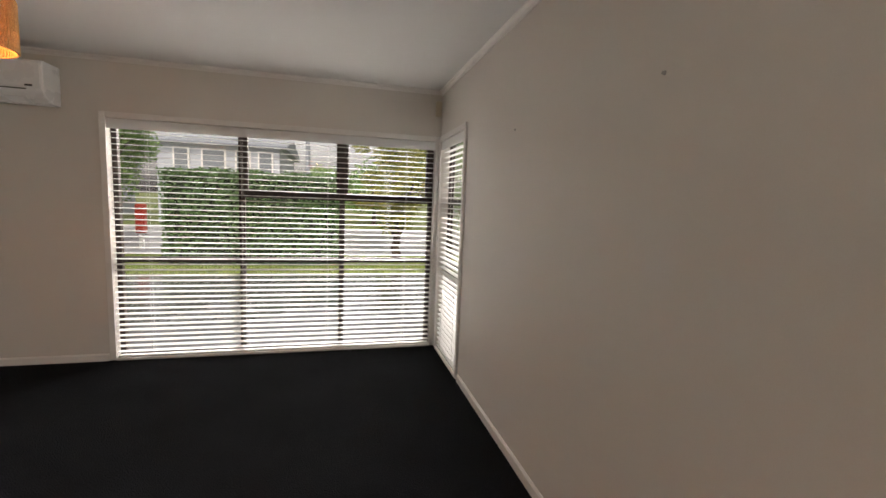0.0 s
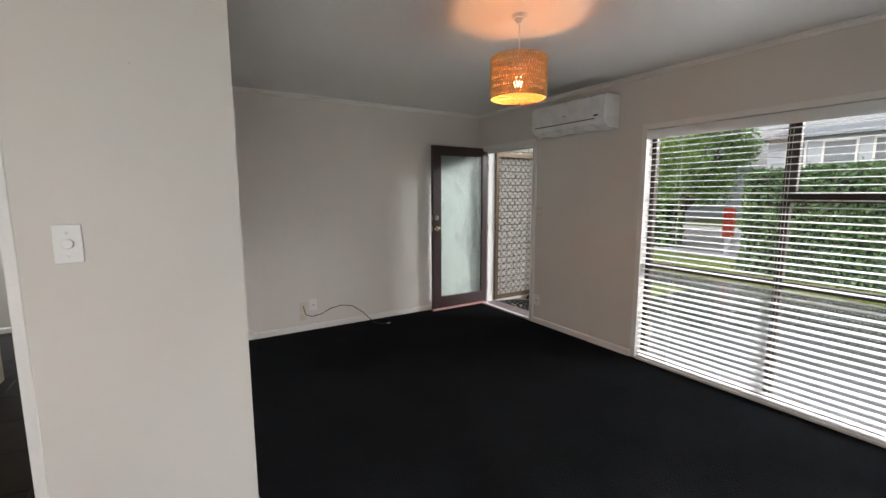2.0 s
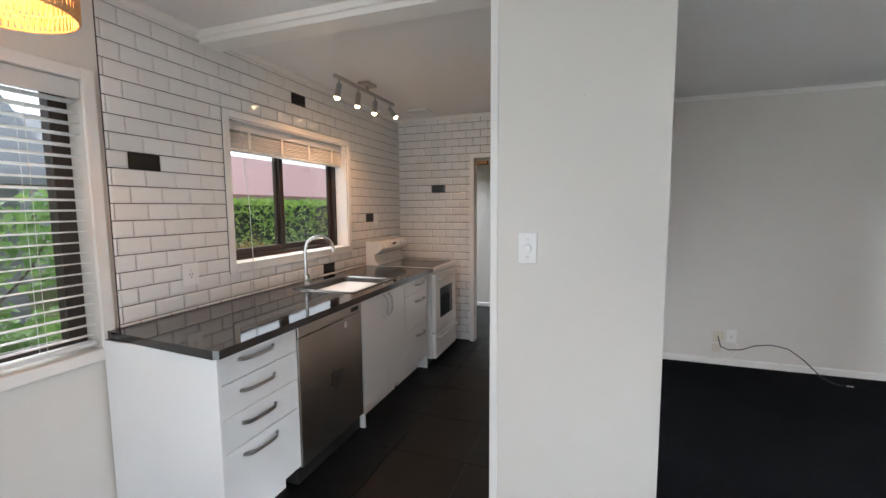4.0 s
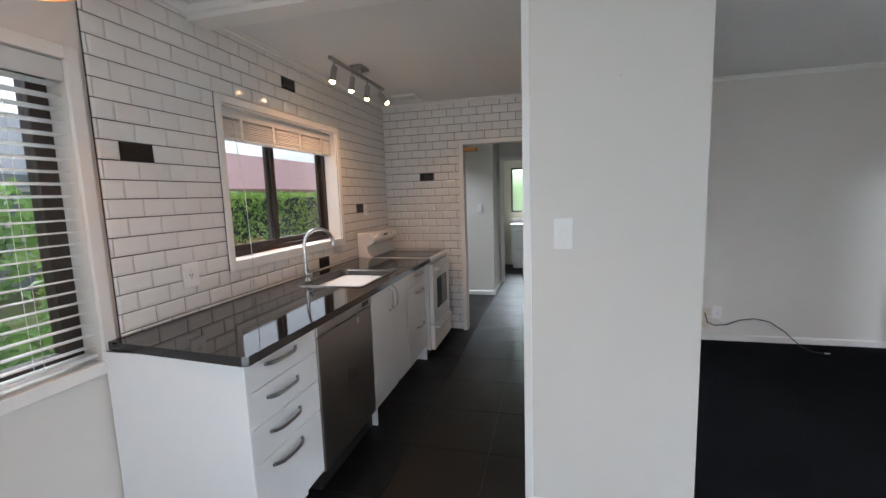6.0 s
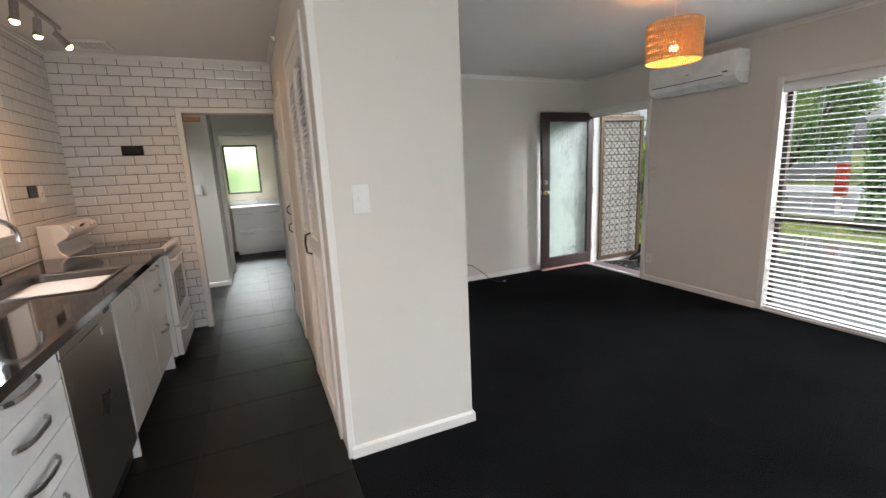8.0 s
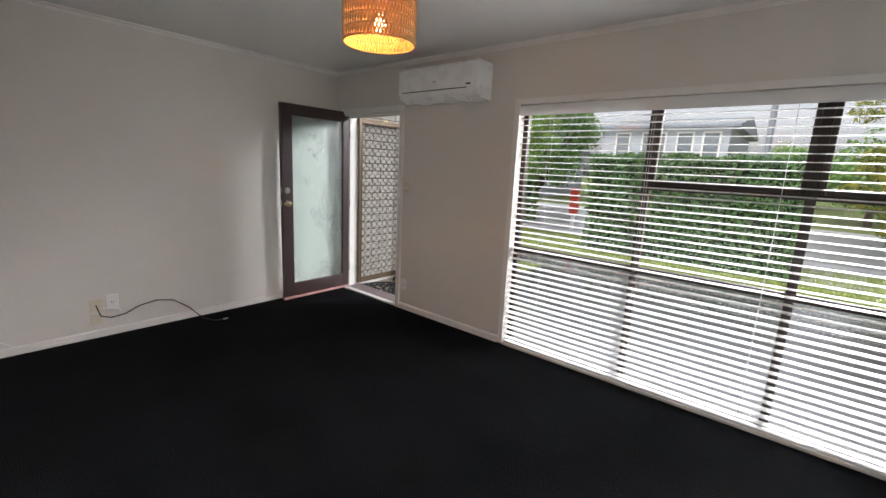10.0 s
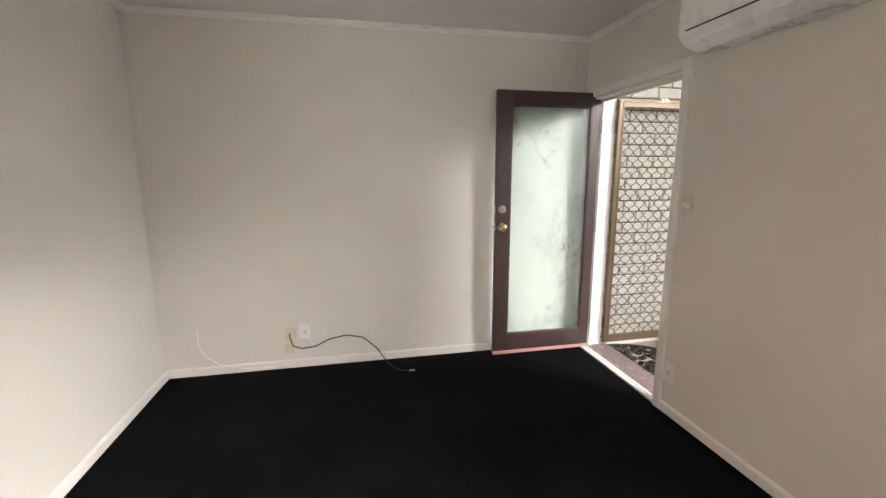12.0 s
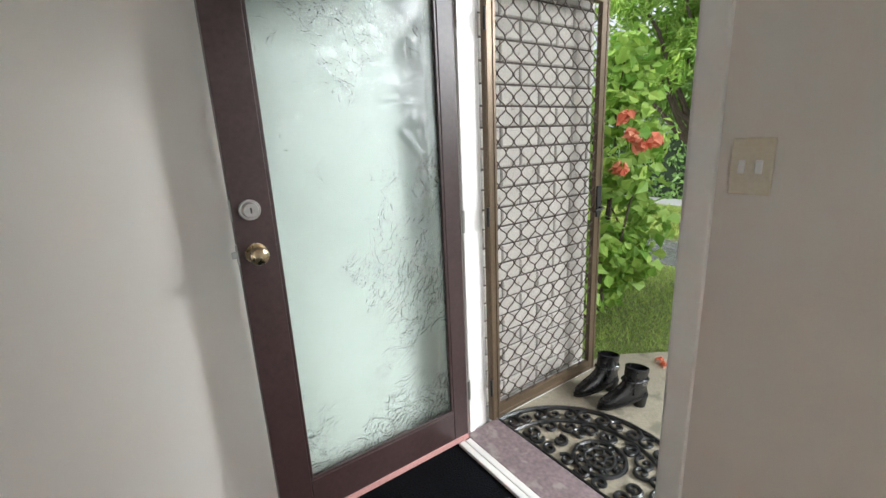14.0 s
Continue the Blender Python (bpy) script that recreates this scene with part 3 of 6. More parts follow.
for z0, z1 in ((0.05, 0.805), (0.85, 1.37), (1.42, WIN_T - 0.035)):
    pane("y", EP, 3.70, 4.36, z0, z1, w2)
tagged(solid("trim_front_sill", TRIM, [(WIN_L, WIN_R, NORTH - 0.012, NORTH + 0.055, -0.002, 0.018)], bevel=0.003), "white painted low window sill board", "window sill", "", "structure")
tagged(solid("trim_east_sill", TRIM, [(EAST - 0.012, EAST + 0.07, 3.66, 4.385, -0.002, 0.018)], bevel=0.003), "white painted low window sill board", "window sill", "", "structure")

# kitchen window in a deep white reveal
KP = SOUTH - 0.13
w3 = thing("window_3", (-1.96, KP, 1.10), "bronze sliding kitchen window in a white reveal", "window", "", "structure")
KM = -1.865
frame_bars("frame", "x", KP, [(KWIN[0], KWIN[0] + 0.035, KWIN[2], KWIN[3]), (KWIN[1] - 0.035, KWIN[1], KWIN[2], KWIN[3]), (KWIN[0] + 0.035, KWIN[1] - 0.035, KWIN[2], KWIN[2] + 0.045),
                              (KWIN[0] + 0.035, KWIN[1] - 0.035, KWIN[3] - 0.035, KWIN[3])], 0.06, BROWN_ALU, w3)
for k, (s0, s1) in enumerate(((KWIN[0] + 0.035, KM + 0.03), (KM - 0.03, KWIN[1] - 0.035))):
    yy = KP - 0.013 + 0.026 * k
    frame_bars("sash", "x", yy, [(s0, s0 + 0.04, KWIN[2] + 0.045, KWIN[3] - 0.035), (s1 - 0.04, s1, KWIN[2] + 0.045, KWIN[3] - 0.035),
                                 (s0 + 0.04, s1 - 0.04, KWIN[2] + 0.045, KWIN[2] + 0.085), (s0 + 0.04, s1 - 0.04, KWIN[3] - 0.065, KWIN[3] - 0.035)], 0.024, BROWN_ALU, w3)
    pane("x", yy, s0 + 0.04, s1 - 0.04, KWIN[2] + 0.085, KWIN[3] - 0.065, w3)
tagged(solid("trim_kitchen_reveal", TRIM, [(KWIN[0], KWIN[1], SOUTH - 0.098, SOUTH + 0.03, KWIN[2], KWIN[2] + 0.016), (KWIN[0], KWIN[0] + 0.01, SOUTH - 0.098, SOUTH + 0.012, KWIN[2] + 0.016, KWIN[3]),
                                           (KWIN[1] - 0.01, KWIN[1], SOUTH - 0.098, SOUTH + 0.012, KWIN[2] + 0.016, KWIN[3]), (KWIN[0] + 0.01, KWIN[1] - 0.01, SOUTH - 0.098, SOUTH + 0.012, KWIN[3] - 0.01, KWIN[3])], bevel=0.002),
       "white painted window reveal and sill", "window reveal", "", "structure")
# dining window
w4 = thing("window_4", (0.15, SOUTH - 0.12, 0.83), "bronze aluminium dining window behind a venetian blind", "window", "", "structure")
frame_bars("frame", "x", SOUTH - 0.12, [(DWIN[0], DWIN[0] + 0.07, DWIN[2], DWIN[3]), (DWIN[1] - 0.06, DWIN[1], DWIN[2], DWIN[3]), (DWIN[0] + 0.07, DWIN[1] - 0.06, DWIN[2], DWIN[2] + 0.05),
                                        (DWIN[0] + 0.07, DWIN[1] - 0.06, DWIN[3] - 0.05, DWIN[3]), (0.13, 0.19, DWIN[2] + 0.05, DWIN[3] - 0.05)], 0.06, BROWN_ALU, w4)
pane("x", SOUTH - 0.12, DWIN[0] + 0.07, 0.13, DWIN[2] + 0.05, DWIN[3] - 0.05, w4)
pane("x", SOUTH - 0.12, 0.19, DWIN[1] - 0.06, DWIN[2] + 0.05, DWIN[3] - 0.05, w4)
# bathroom window
w5 = thing("window_5", (-8.0, 0.27, 1.07), "small frosted bathroom window with a dark frame", "window", "", "structure")
frame_bars("frame", "y", -8.0, [(-0.02, 0.01, 1.07, 1.95), (0.53, 0.56, 1.07, 1.95), (0.01, 0.53, 1.07, 1.10), (0.01, 0.53, 1.92, 1.95)], 0.05, BROWN_ALU, w5)
pane("y", -8.0, 0.01, 0.53, 1.10, 1.92, w5, FROST_BATH)

# ---------------------------------------------------------------- blinds


def slat_mesh(length, width=0.05):
    bm = bmesh.new()
    pts = [(-width / 2, -0.0022), (-width / 4, 0.0002), (0, 0.001), (width / 4, 0.0002), (width / 2, -0.0022)]
    prof = pts + [(y, z - 0.0024) for y, z in reversed(pts)]
    prism(bm, prof, "x", -length / 2, length / 2)
    bmesh.ops.recalc_face_normals(bm, faces=bm.faces)
    me = bpy.data.meshes.new("slat")
    bm.to_mesh(me)
    bm.free()
    me.materials.append(BLIND)
    return me


def blind(at, turn, length, z_low, z_top, pitch, tilt, label, cords):
    """A lowered venetian blind: valance, slats, bottom rail and ladder cords. at: the middle of its top."""
    root = thing("venetian_blind", (at[0], at[1], z_low), label, "blind")
    base = pose(at[0], at[1], 0, 0, 0, turn)
    me = slat_mesh(length)

    def put(ob):
        ob.parent = root
        ob.matrix_parent_inverse = Matrix.Translation(-root.location)
    bm = bmesh.new()
    box(bm, -length / 2 - 0.005, length / 2 + 0.005, -0.036, -0.026, z_top - 0.075, z_top)
    box(bm, -length / 2, length / 2, -0.022, 0.026, z_top - 0.045, z_top - 0.004)
    bm.transform(base)
    finish("valance", bm, BLIND, root, 0.002)
    bm = bmesh.new()
    box(bm, -length / 2, length / 2, -0.026, 0.026, z_low, z_low + 0.016)
    bm.transform(base)
    finish("bottom_rail", bm, BLIND, root, 0.003)
    z = z_low + 0.016 + pitch * 0.7
    rng = random.Random(5)
    while z < z_top - 0.06:
        ob = new("slat", me)
        put(ob)
        ob.matrix_basis = base @ pose(0, 0, z, tilt + rng.uniform(-1.5, 1.5), rng.uniform(-0.06, 0.06), 0)
        z += pitch
    bm = bmesh.new()
    for c in cords:
        for side in (-0.027, 0.027):
            tube(bm, [(c, side, z_low + 0.01), (c, side, z_top - 0.05)], 0.0011, 5)
    bm.transform(base)
    finish("ladder_cord", bm, CORD, root)
    return root


blind((-0.075, NORTH + 0.018), 0, 2.60, 0.022, 1.94, 0.0455, 3.0, "white venetian blind lowered over the front window with open slats", (-1.05, -0.35, 0.35, 1.05))
blind((EAST + 0.030, 4.02), -90, 0.70, 0.022, 1.94, 0.0455, 3.0, "white venetian blind lowered over the corner window", (-0.2, 0.2))
blind((0.15, SOUTH - 0.03), 180, 1.37, 0.85, 1.98, 0.0455, -6.0, "white venetian blind lowered over the dining window", (-0.5, 0.0, 0.5))

# the kitchen blind is drawn right up
kb = thing("raised_blind", (-1.96, SOUTH - 0.05, 1.80), "cream slatted blind pulled up under the window head", "blind")
solid("headrail", BLIND, [(-2.55, -1.315, SOUTH - 0.075, SOUTH - 0.03, 1.925, 1.975)], kb, 0.002)
for i in range(9):
    y = SOUTH - 0.052 + 0.003 * math.sin(i * 2.1)
    solid("slat", TRIM, [(-2.545, -1.32, y - 0.025, y + 0.025, 1.822 + i * 0.0105, 1.828 + i * 0.0105)], kb, 0.001)
solid("bottom_rail", BLIND, [(-2.545, -1.32, SOUTH - 0.078, SOUTH - 0.026, 1.80, 1.816)], kb, 0.003)
for x in (-2.4, -2.1, -1.8, -1.5):
    solid("tape", CORD, [(x - 0.012, x + 0.012, SOUTH - 0.0262, SOUTH - 0.0235, 1.80, 1.93)], kb)
bm = bmesh.new()
tube(bm, [(-1.42, SOUTH - 0.02, 1.93), (-1.425, SOUTH + 0.02, 1.5), (-1.42, SOUTH + 0.035, 1.12), (-1.41, SOUTH + 0.04, 0.98)], 0.0022, 6)
rod(bm, (-1.41, SOUTH + 0.04, 0.99), (-1.41, SOUTH + 0.04, 0.93), 0.010, 10, 0.006)
finish("pull_cord", bm, CORD, kb)

# ---------------------------------------------------------------- entry: door, sill, screen door
door = thing("door_1", (-3.60, 4.48, 0.0), "open dark brown door with a patterned glass panel", "door", "", "structure")
DX0, DX1 = -3.618, -3.578
DY0, DY1, GY0, GY1 = 3.695, 4.505, 3.803, 4.43
bm = bmesh.new()
box(bm, DX0, DX1, DY0, GY0, 0.032, 1.99)
box(bm, DX0, DX1, GY1, DY1, 0.032, 1.99)
box(bm, DX0, DX1, GY0, GY1, 0.032, 0.168)
box(bm, DX0, DX1, GY0, GY1, 1.888, 1.99)
finish("frame", bm, DOOR_BROWN, door, 0.003)
solid("bead", DOOR_BROWN, [(DX1 - 0.010, DX1 - 0.002, GY0, GY0 + 0.010, 0.178, 1.878), (DX1 - 0.010, DX1 - 0.002, GY1 - 0.010, GY1, 0.178, 1.878),
                           (DX1 - 0.010, DX1 - 0.002, GY0, GY1, 0.168, 0.178), (DX1 - 0.010, DX1 - 0.002, GY0, GY1, 1.878, 1.888)], door, 0.002)
bm = bmesh.new()
box(bm, -3.601, -3.595, GY0, GY1, 0.168, 1.888)
finish("glass_panel", bm, FROST, door).visible_shadow = False
solid("bottom_edge", PINK_WOOD, [(DX0, DX1 + 0.002, DY0, DY1, 0.006, 0.032)], door, 0.002)
KY = 3.742
bm = bmesh.new()
rod(bm, (DX1, KY, 1.145), (DX1 + 0.010, KY, 1.145), 0.030, 24)
rod(bm, (DX1 + 0.010, KY, 1.145), (DX1 + 0.024, KY, 1.145), 0.024, 24, 0.021)
finish("deadbolt", bm, SATIN, door, 0.002, True)
solid("keyhole", BLACK, [(DX1 + 0.0235, DX1 + 0.0255, KY - 0.002, KY + 0.002, 1.137, 1.153)], door)
bm = bmesh.new()
rod(bm, (DX1, KY, 1.015), (DX1 + 0.008, KY, 1.015), 0.031, 24)
rod(bm, (DX1 + 0.008, KY, 1.015), (DX1 + 0.03, KY, 1.015), 0.011, 16)
prof = [(0.028, 0.012), (0.036, 0.023), (0.048, 0.027), (0.058, 0.024), (0.064, 0.015), (0.065, 0.0)]
rings = [[bm.verts.new((DX1 + d, KY + r * math.cos(a), 1.015 + r * math.sin(a))) for a in [2 * math.pi * k / 24 for k in range(24)]] for d, r in prof[:-1]]
for a, b in zip(rings, rings[1:]):
    for k in range(24):
        bm.faces.new((a[k], a[(k + 1) % 24], b[(k + 1) % 24], b[k]))
bm.faces.new(rings[-1])
finish("knob", bm, BRASS, door, 0.0, True)
solid("latch_plate", SATIN, [(-3.608, -3.588, DY0 - 0.003, DY0 + 0.002, 0.985, 1.045), (-3.608, -3.588, DY0 - 0.003, DY0 + 0.002, 1.115, 1.175), (-3.604, -3.592, DY0 - 0.016, DY0, 1.005, 1.025)], door)
for z in (0.25, 1.0, 1.75):
    bm = bmesh.new()
    rod(bm, (-3.572, 4.512, z - 0.045), (-3.572, 4.512, z + 0.045), 0.006, 10)
    finish("hinge", bm, SATIN, door, 0.0, True)

# white jamb with stops, worn sill
tagged(solid("trim_entry_jamb", TRIM, [(-3.628, -3.615, NORTH + 0.002, NORTH + 0.135, -0.02, 1.945), (-3.672, -3.622, NORTH + 0.137, 4.650, -0.03, 2.0),
                                       (-3.615, -3.602, NORTH + 0.085, NORTH + 0.115, -0.02, 1.945), (-3.628, -2.701, NORTH + 0.002, NORTH + 0.135, 1.945, 1.958), (-3.602, -2.715, NORTH + 0.055, NORTH + 0.075, 1.928, 1.945),
                                       (-2.714, -2.701, NORTH + 0.002, NORTH + 0.135, -0.02, 1.945)], bevel=0.002),
       "white painted door jamb with stop bead", "door jamb", "", "structure")
tagged(solid("trim_threshold", SILL, [(-3.61, -2.70, NORTH + 0.06, NORTH + 0.25, -0.075, 0.004)], bevel=0.006), "worn purple-brown painted timber threshold", "threshold", "", "structure")
tagged(solid("trim_carpet_bar", TRIM, [(-3.57, -2.70, NORTH - 0.006, NORTH + 0.022, -0.02, 0.014), (-3.57, -2.70, NORTH + 0.03, NORTH + 0.058, -0.02, 0.010)], bevel=0.003), "white painted carpet bar at the entry", "carpet bar", "", "structure")

SX, SY0, SY1, SZ0, SZ1 = -3.60, 4.655, 5.425, 0.02, 1.955
screen = thing("door_2", (SX, SY0, 0.0), "open bronze aluminium screen door with a wavy security grille", "screen door", "", "structure")
bm = bmesh.new()
for y0, y1, z0, z1 in ((SY0, SY0 + 0.052, SZ0, SZ1), (SY1 - 0.052, SY1, SZ0, SZ1), (SY0 + 0.052, SY1 - 0.052, SZ0, SZ0 + 0.06), (SY0 + 0.052, SY1 - 0.052, SZ1 - 0.055, SZ1)):
    box(bm, SX - 0.013, SX + 0.013, y0, y1, z0, z1)
for y0, y1, z0, z1 in ((SY0 + 0.004, SY0 + 0.018, SZ0, SZ1), (SY0 + 0.036, SY0 + 0.05, SZ0, SZ1), (SY1 - 0.018, SY1 - 0.004, SZ0, SZ1), (SY0 + 0.05, SY1 - 0.05, SZ0 + 0.012, SZ0 + 0.022), (SY0 + 0.05, SY1 - 0.05, SZ1 - 0.02, SZ1 - 0.008)):
    box(bm, SX + 0.011, SX + 0.017, y0, y1, z0, z1)
finish("frame", bm, SCREEN_ALU, screen, 0.002)
bm = bmesh.new()
gy0, gy1, gz0, gz1 = SY0 + 0.05, SY1 - 0.05, SZ0 + 0.055, SZ1 - 0.05
CELL, RISE = 0.0447, 0.0445
cols = int((gy1 - gy0) / CELL) + 1
for c in range(cols + 1):
    sign = 1 if c % 2 else -1
    pts = []
    z = gz0
    while z <= gz1 + 0.001:
        w = math.sin((z - gz0) / RISE * math.pi)
        y = gy0 + c * CELL + sign * CELL / 2 * (abs(w) ** 0.9) * (1 if w > 0 else -1) * 0.96
        pts.append((SX + 0.0015 * sign, min(max(y, gy0), gy1), z))
        z += RISE / 8
    tube(bm, pts, 0.0030, 5)
finish("grille", bm, GRILLE, screen)
bm = bmesh.new()
box(bm, SX + 0.012, SX + 0.022, SY1 - 0.045, SY1 - 0.012, 0.90, 1.06)
tube(bm, [(SX + 0.02, SY1 - 0.028, 0.95), (SX + 0.05, SY1 - 0.028, 0.95), (SX + 0.055, SY1 - 0.06, 0.945), (SX + 0.05, SY1 - 0.10, 0.94)], 0.007, 8)
finish("latch", bm, BLACK, screen, 0.002, True)
bm = bmesh.new()
rod(bm, (SX + 0.012, SY0 + 0.39, SZ1 + 0.004), (SX + 0.03, SY0 + 0.39, SZ1 + 0.004), 0.012, 12)
box(bm, SX - 0.005, SX + 0.02, SY0 + 0.36, SY0 + 0.42, SZ1 - 0.01, SZ1 + 0.012)
finish("stay", bm, BRASS, screen, 0.002)
for z in (0.2, 1.0, 1.75):
    bm = bmesh.new()
    rod(bm, (SX + 0.02, SY0 - 0.006, z - 0.04), (SX + 0.02, SY0 - 0.006, z + 0.04), 0.007, 10)
    finish("hinge", bm, BLACK, screen, 0.0, True)

# ---------------------------------------------------------------- kitchen units
CF = -0.30
BT = 0.905
bench = thing("kitchen_bench", (-1.7, -0.63, 0.86), "glossy black laminate kitchen bench on white cabinets", "bench")
SK = (-2.22, -1.615, -0.82, -0.335)
bm = bmesh.new()
BF = -0.252
for prof in ([(-2.815, -0.957), (SK[0] + 0.02, -0.957), (SK[0] + 0.02, BF), (-2.815, BF)], [(SK[0] + 0.02, -0.957), (SK[1] - 0.02, -0.957), (SK[1] - 0.02, SK[2] + 0.02), (SK[0] + 0.02, SK[2] + 0.02)],
             [(SK[0] + 0.02, SK[3] - 0.02), (SK[1] - 0.02, SK[3] - 0.02), (SK[1] - 0.02, BF), (SK[0] + 0.02, BF)],
             [(SK[1] - 0.02, -0.957), (-0.560, -0.957), (-0.503, -0.272), (-0.515, BF), (SK[1] - 0.02, BF)]):
    prism(bm, prof, "z", BT - 0.036, BT)
bmesh.ops.remove_doubles(bm, verts=bm.verts, dist=1e-5)
finish("worktop", bm, BENCH, bench)

sink = thing("kitchen_sink", (-1.92, -0.58, BT), "stainless steel single bowl sink let into the black bench", "sink")
bm = bmesh.new()
x0, x1, y0, y1 = SK


def ring_pts(x0, x1, y0, y1, r, z, k=5):
    out = []
    for cx, cy, a0 in ((x1 - r, y1 - r, 0), (x0 + r, y1 - r, 90), (x0 + r, y0 + r, 180), (x1 - r, y0 + r, 270)):
        for i in range(k):
            a = radians(a0 + 90 * i / (k - 1))
            out.append((cx + r * math.cos(a), cy + r * math.sin(a), z))
    return out


def loft(bm, rings, cap=True):
    rs = [[bm.verts.new(p) for p in ring] for ring in rings]
    k = len(rs[0])
    for a, b in zip(rs, rs[1:]):
        for i in range(k):
            bm.faces.new((a[i], a[(i + 1) % k], b[(i + 1) % k], b[i]))
    if cap:
        bm.faces.new(rs[-1])
    return rs


loft(bm, [ring_pts(x0, x1, y0, y1, 0.03, BT + 0.001), ring_pts(x0 + 0.004, x1 - 0.004, y0 + 0.004, y1 - 0.004, 0.028, BT + 0.006), ring_pts(x0 + 0.02, x1 - 0.02, y0 + 0.05, y1 - 0.02, 0.03, BT + 0.005),
          ring_pts(x0 + 0.028, x1 - 0.028, y0 + 0.058, y1 - 0.028, 0.05, BT - 0.004), ring_pts(x0 + 0.035, x1 - 0.035, y0 + 0.065, y1 - 0.035, 0.06, BT - 0.15), ring_pts(x0 + 0.08, x1 - 0.08, y0 + 0.11, y1 - 0.08, 0.06, BT - 0.165)])
finish("bowl", bm, SINK_STEEL, sink, 0.0, True)
bm = bmesh.new()
rod(bm, (-1.92, -0.565, BT - 0.166), (-1.92, -0.565, BT - 0.160), 0.04, 24)
finish("drain", bm, CHROME, sink, 0.001, True)

tap = thing("kitchen_tap", (-1.76, -0.80, BT), "chrome gooseneck mixer tap behind the sink", "tap")
bm = bmesh.new()
TX, TY = -1.76, -0.803
rod(bm, (TX, TY, BT), (TX, TY, BT + 0.012), 0.027, 20)
rod(bm, (TX, TY, BT + 0.012), (TX, TY, BT + 0.085), 0.021, 20)
pts = [(TX, TY, BT + 0.08), (TX, TY, BT + 0.21)]
for i in range(13):
    a = math.pi * i / 12 * 1.06
    pts.append((TX - 0.095 * (1 - math.cos(a)) * 0.75, TY + 0.095 * (1 - math.cos(a)) * 0.7, BT + 0.245 + 0.098 * math.sin(a)))
tube(bm, pts, 0.0115, 14)
finish("spout", bm, CHROME, tap, 0.0, True)
bm = bmesh.new()
rod(bm, (TX, TY, BT + 0.05), (TX + 0.035, TY + 0.045, BT + 0.052), 0.020, 16)
tube(bm, [(TX + 0.03, TY + 0.04, BT + 0.055), (TX + 0.05, TY + 0.06, BT + 0.065), (TX + 0.075, TY + 0.085, BT + 0.085)], 0.006, 10)
finish("lever", bm, CHROME, tap, 0.0, True)


def bow_handle(parent, p0, p1, out=0.028, wide=0.016):
    """A flat arched pull between two points on a front that faces +y."""
    p0, p1 = Vector(p0), Vector(p1)
    d = (p1 - p0).normalized()
    side = Vector((0, 1, 0)).cross(d).normalized() * wide / 2
    bm = bmesh.new()
    rows = []
    k = 12
    for i in range(k + 1):
        f = i / k
        h = 0.006 + out * (1 - (2 * f - 1) ** 4) ** 0.8
        p = p0.lerp(p1, f)
        rows.append([bm.verts.new(p + Vector((0, h, 0)) + side), bm.verts.new(p + Vector((0, h, 0)) - side), bm.verts.new(p + Vector((0, h - 0.006, 0)) - side), bm.verts.new(p + Vector((0, h - 0.006, 0)) + side)])
    for a, b in zip(rows, rows[1:]):
        for j in range(4):
            bm.faces.new((a[j], a[(j + 1) % 4], b[(j + 1) % 4], b[j]))
    bm.faces.new(rows[0])
    bm.faces.new(rows[-1])
    for p in (p0, p1):
        box(bm, p.x - 0.006, p.x + 0.006, p.y - 0.0005, p.y + 0.008, p.z - 0.006, p.z + 0.006)
    return finish("handle", bm, SATIN, parent, 0.001)


BOT = 0.868


def carcass(name, x0, x1, label, ends=(False, False)):
    root = thing(name, ((x0 + x1) / 2, -0.63, 0.0), label, "cabinet", "kitchen base cabinets")
    boxes = [(x0, x1, -0.95, CF - 0.022, 0.12, BOT), (x0 + 0.02, x1 - 0.02, -0.95, CF - 0.09, 0.0, 0.12)]
    solid("body", GLOSS_WHITE, boxes, root)
    for k, e in enumerate(ends):
        if e:
            xa = x0 if k == 0 else x1 - 0.017
            solid("end_panel", GLOSS_WHITE, [(xa - (0.001 if k == 0 else -0.001), xa + 0.017 + (0.001 if k else -0.001), -0.955, CF - 0.001, 0.0, BOT)], root, 0.001)
    return root


c1 = carcass("drawer_cabinet", -1.018, -0.545, "white gloss four drawer cabinet with arched steel handles", (False, True))
edges = [BOT - 0.006, 0.735, 0.592, 0.443, 0.125]
for z1, z0 in zip(edges, edges[1:]):
    d = solid("drawer_front", GLOSS_WHITE, [(-1.015, -0.549, CF - 0.020, CF, z0 + 0.003, z1)], c1, 0.0015)
for z in (0.818, 0.682, 0.540, 0.398):
    bow_handle(c1, (-0.850, CF, z), (-0.655, CF, z))

c2 = carcass("sink_cabinet", -2.30, -1.652, "white gloss two door cabinet under the sink", (False, True))
solid("door", GLOSS_WHITE, [(-1.985, -1.671, CF - 0.020, CF, 0.125, BOT - 0.006)], c2, 0.0015)
solid("door", GLOSS_WHITE, [(-2.297, -1.988, CF - 0.020, CF, 0.125, BOT - 0.006)], c2, 0.0015)
bow_handle(c2, (-1.945, CF, 0.675), (-1.945, CF, 0.83))
bow_handle(c2, (-2.025, CF, 0.675), (-2.025, CF, 0.83))
c3 = carcass("drawer_cabinet", -2.775, -2.305, "white gloss cabinet with one shallow and two deep drawers", (True, False))
edges = [BOT - 0.006, 0.735, 0.443, 0.125]
for z1, z0 in zip(edges, edges[1:]):
    solid("drawer_front", GLOSS_WHITE, [(-2.755, -2.309, CF - 0.020, CF, z0 + 0.003, z1)], c3, 0.0015)
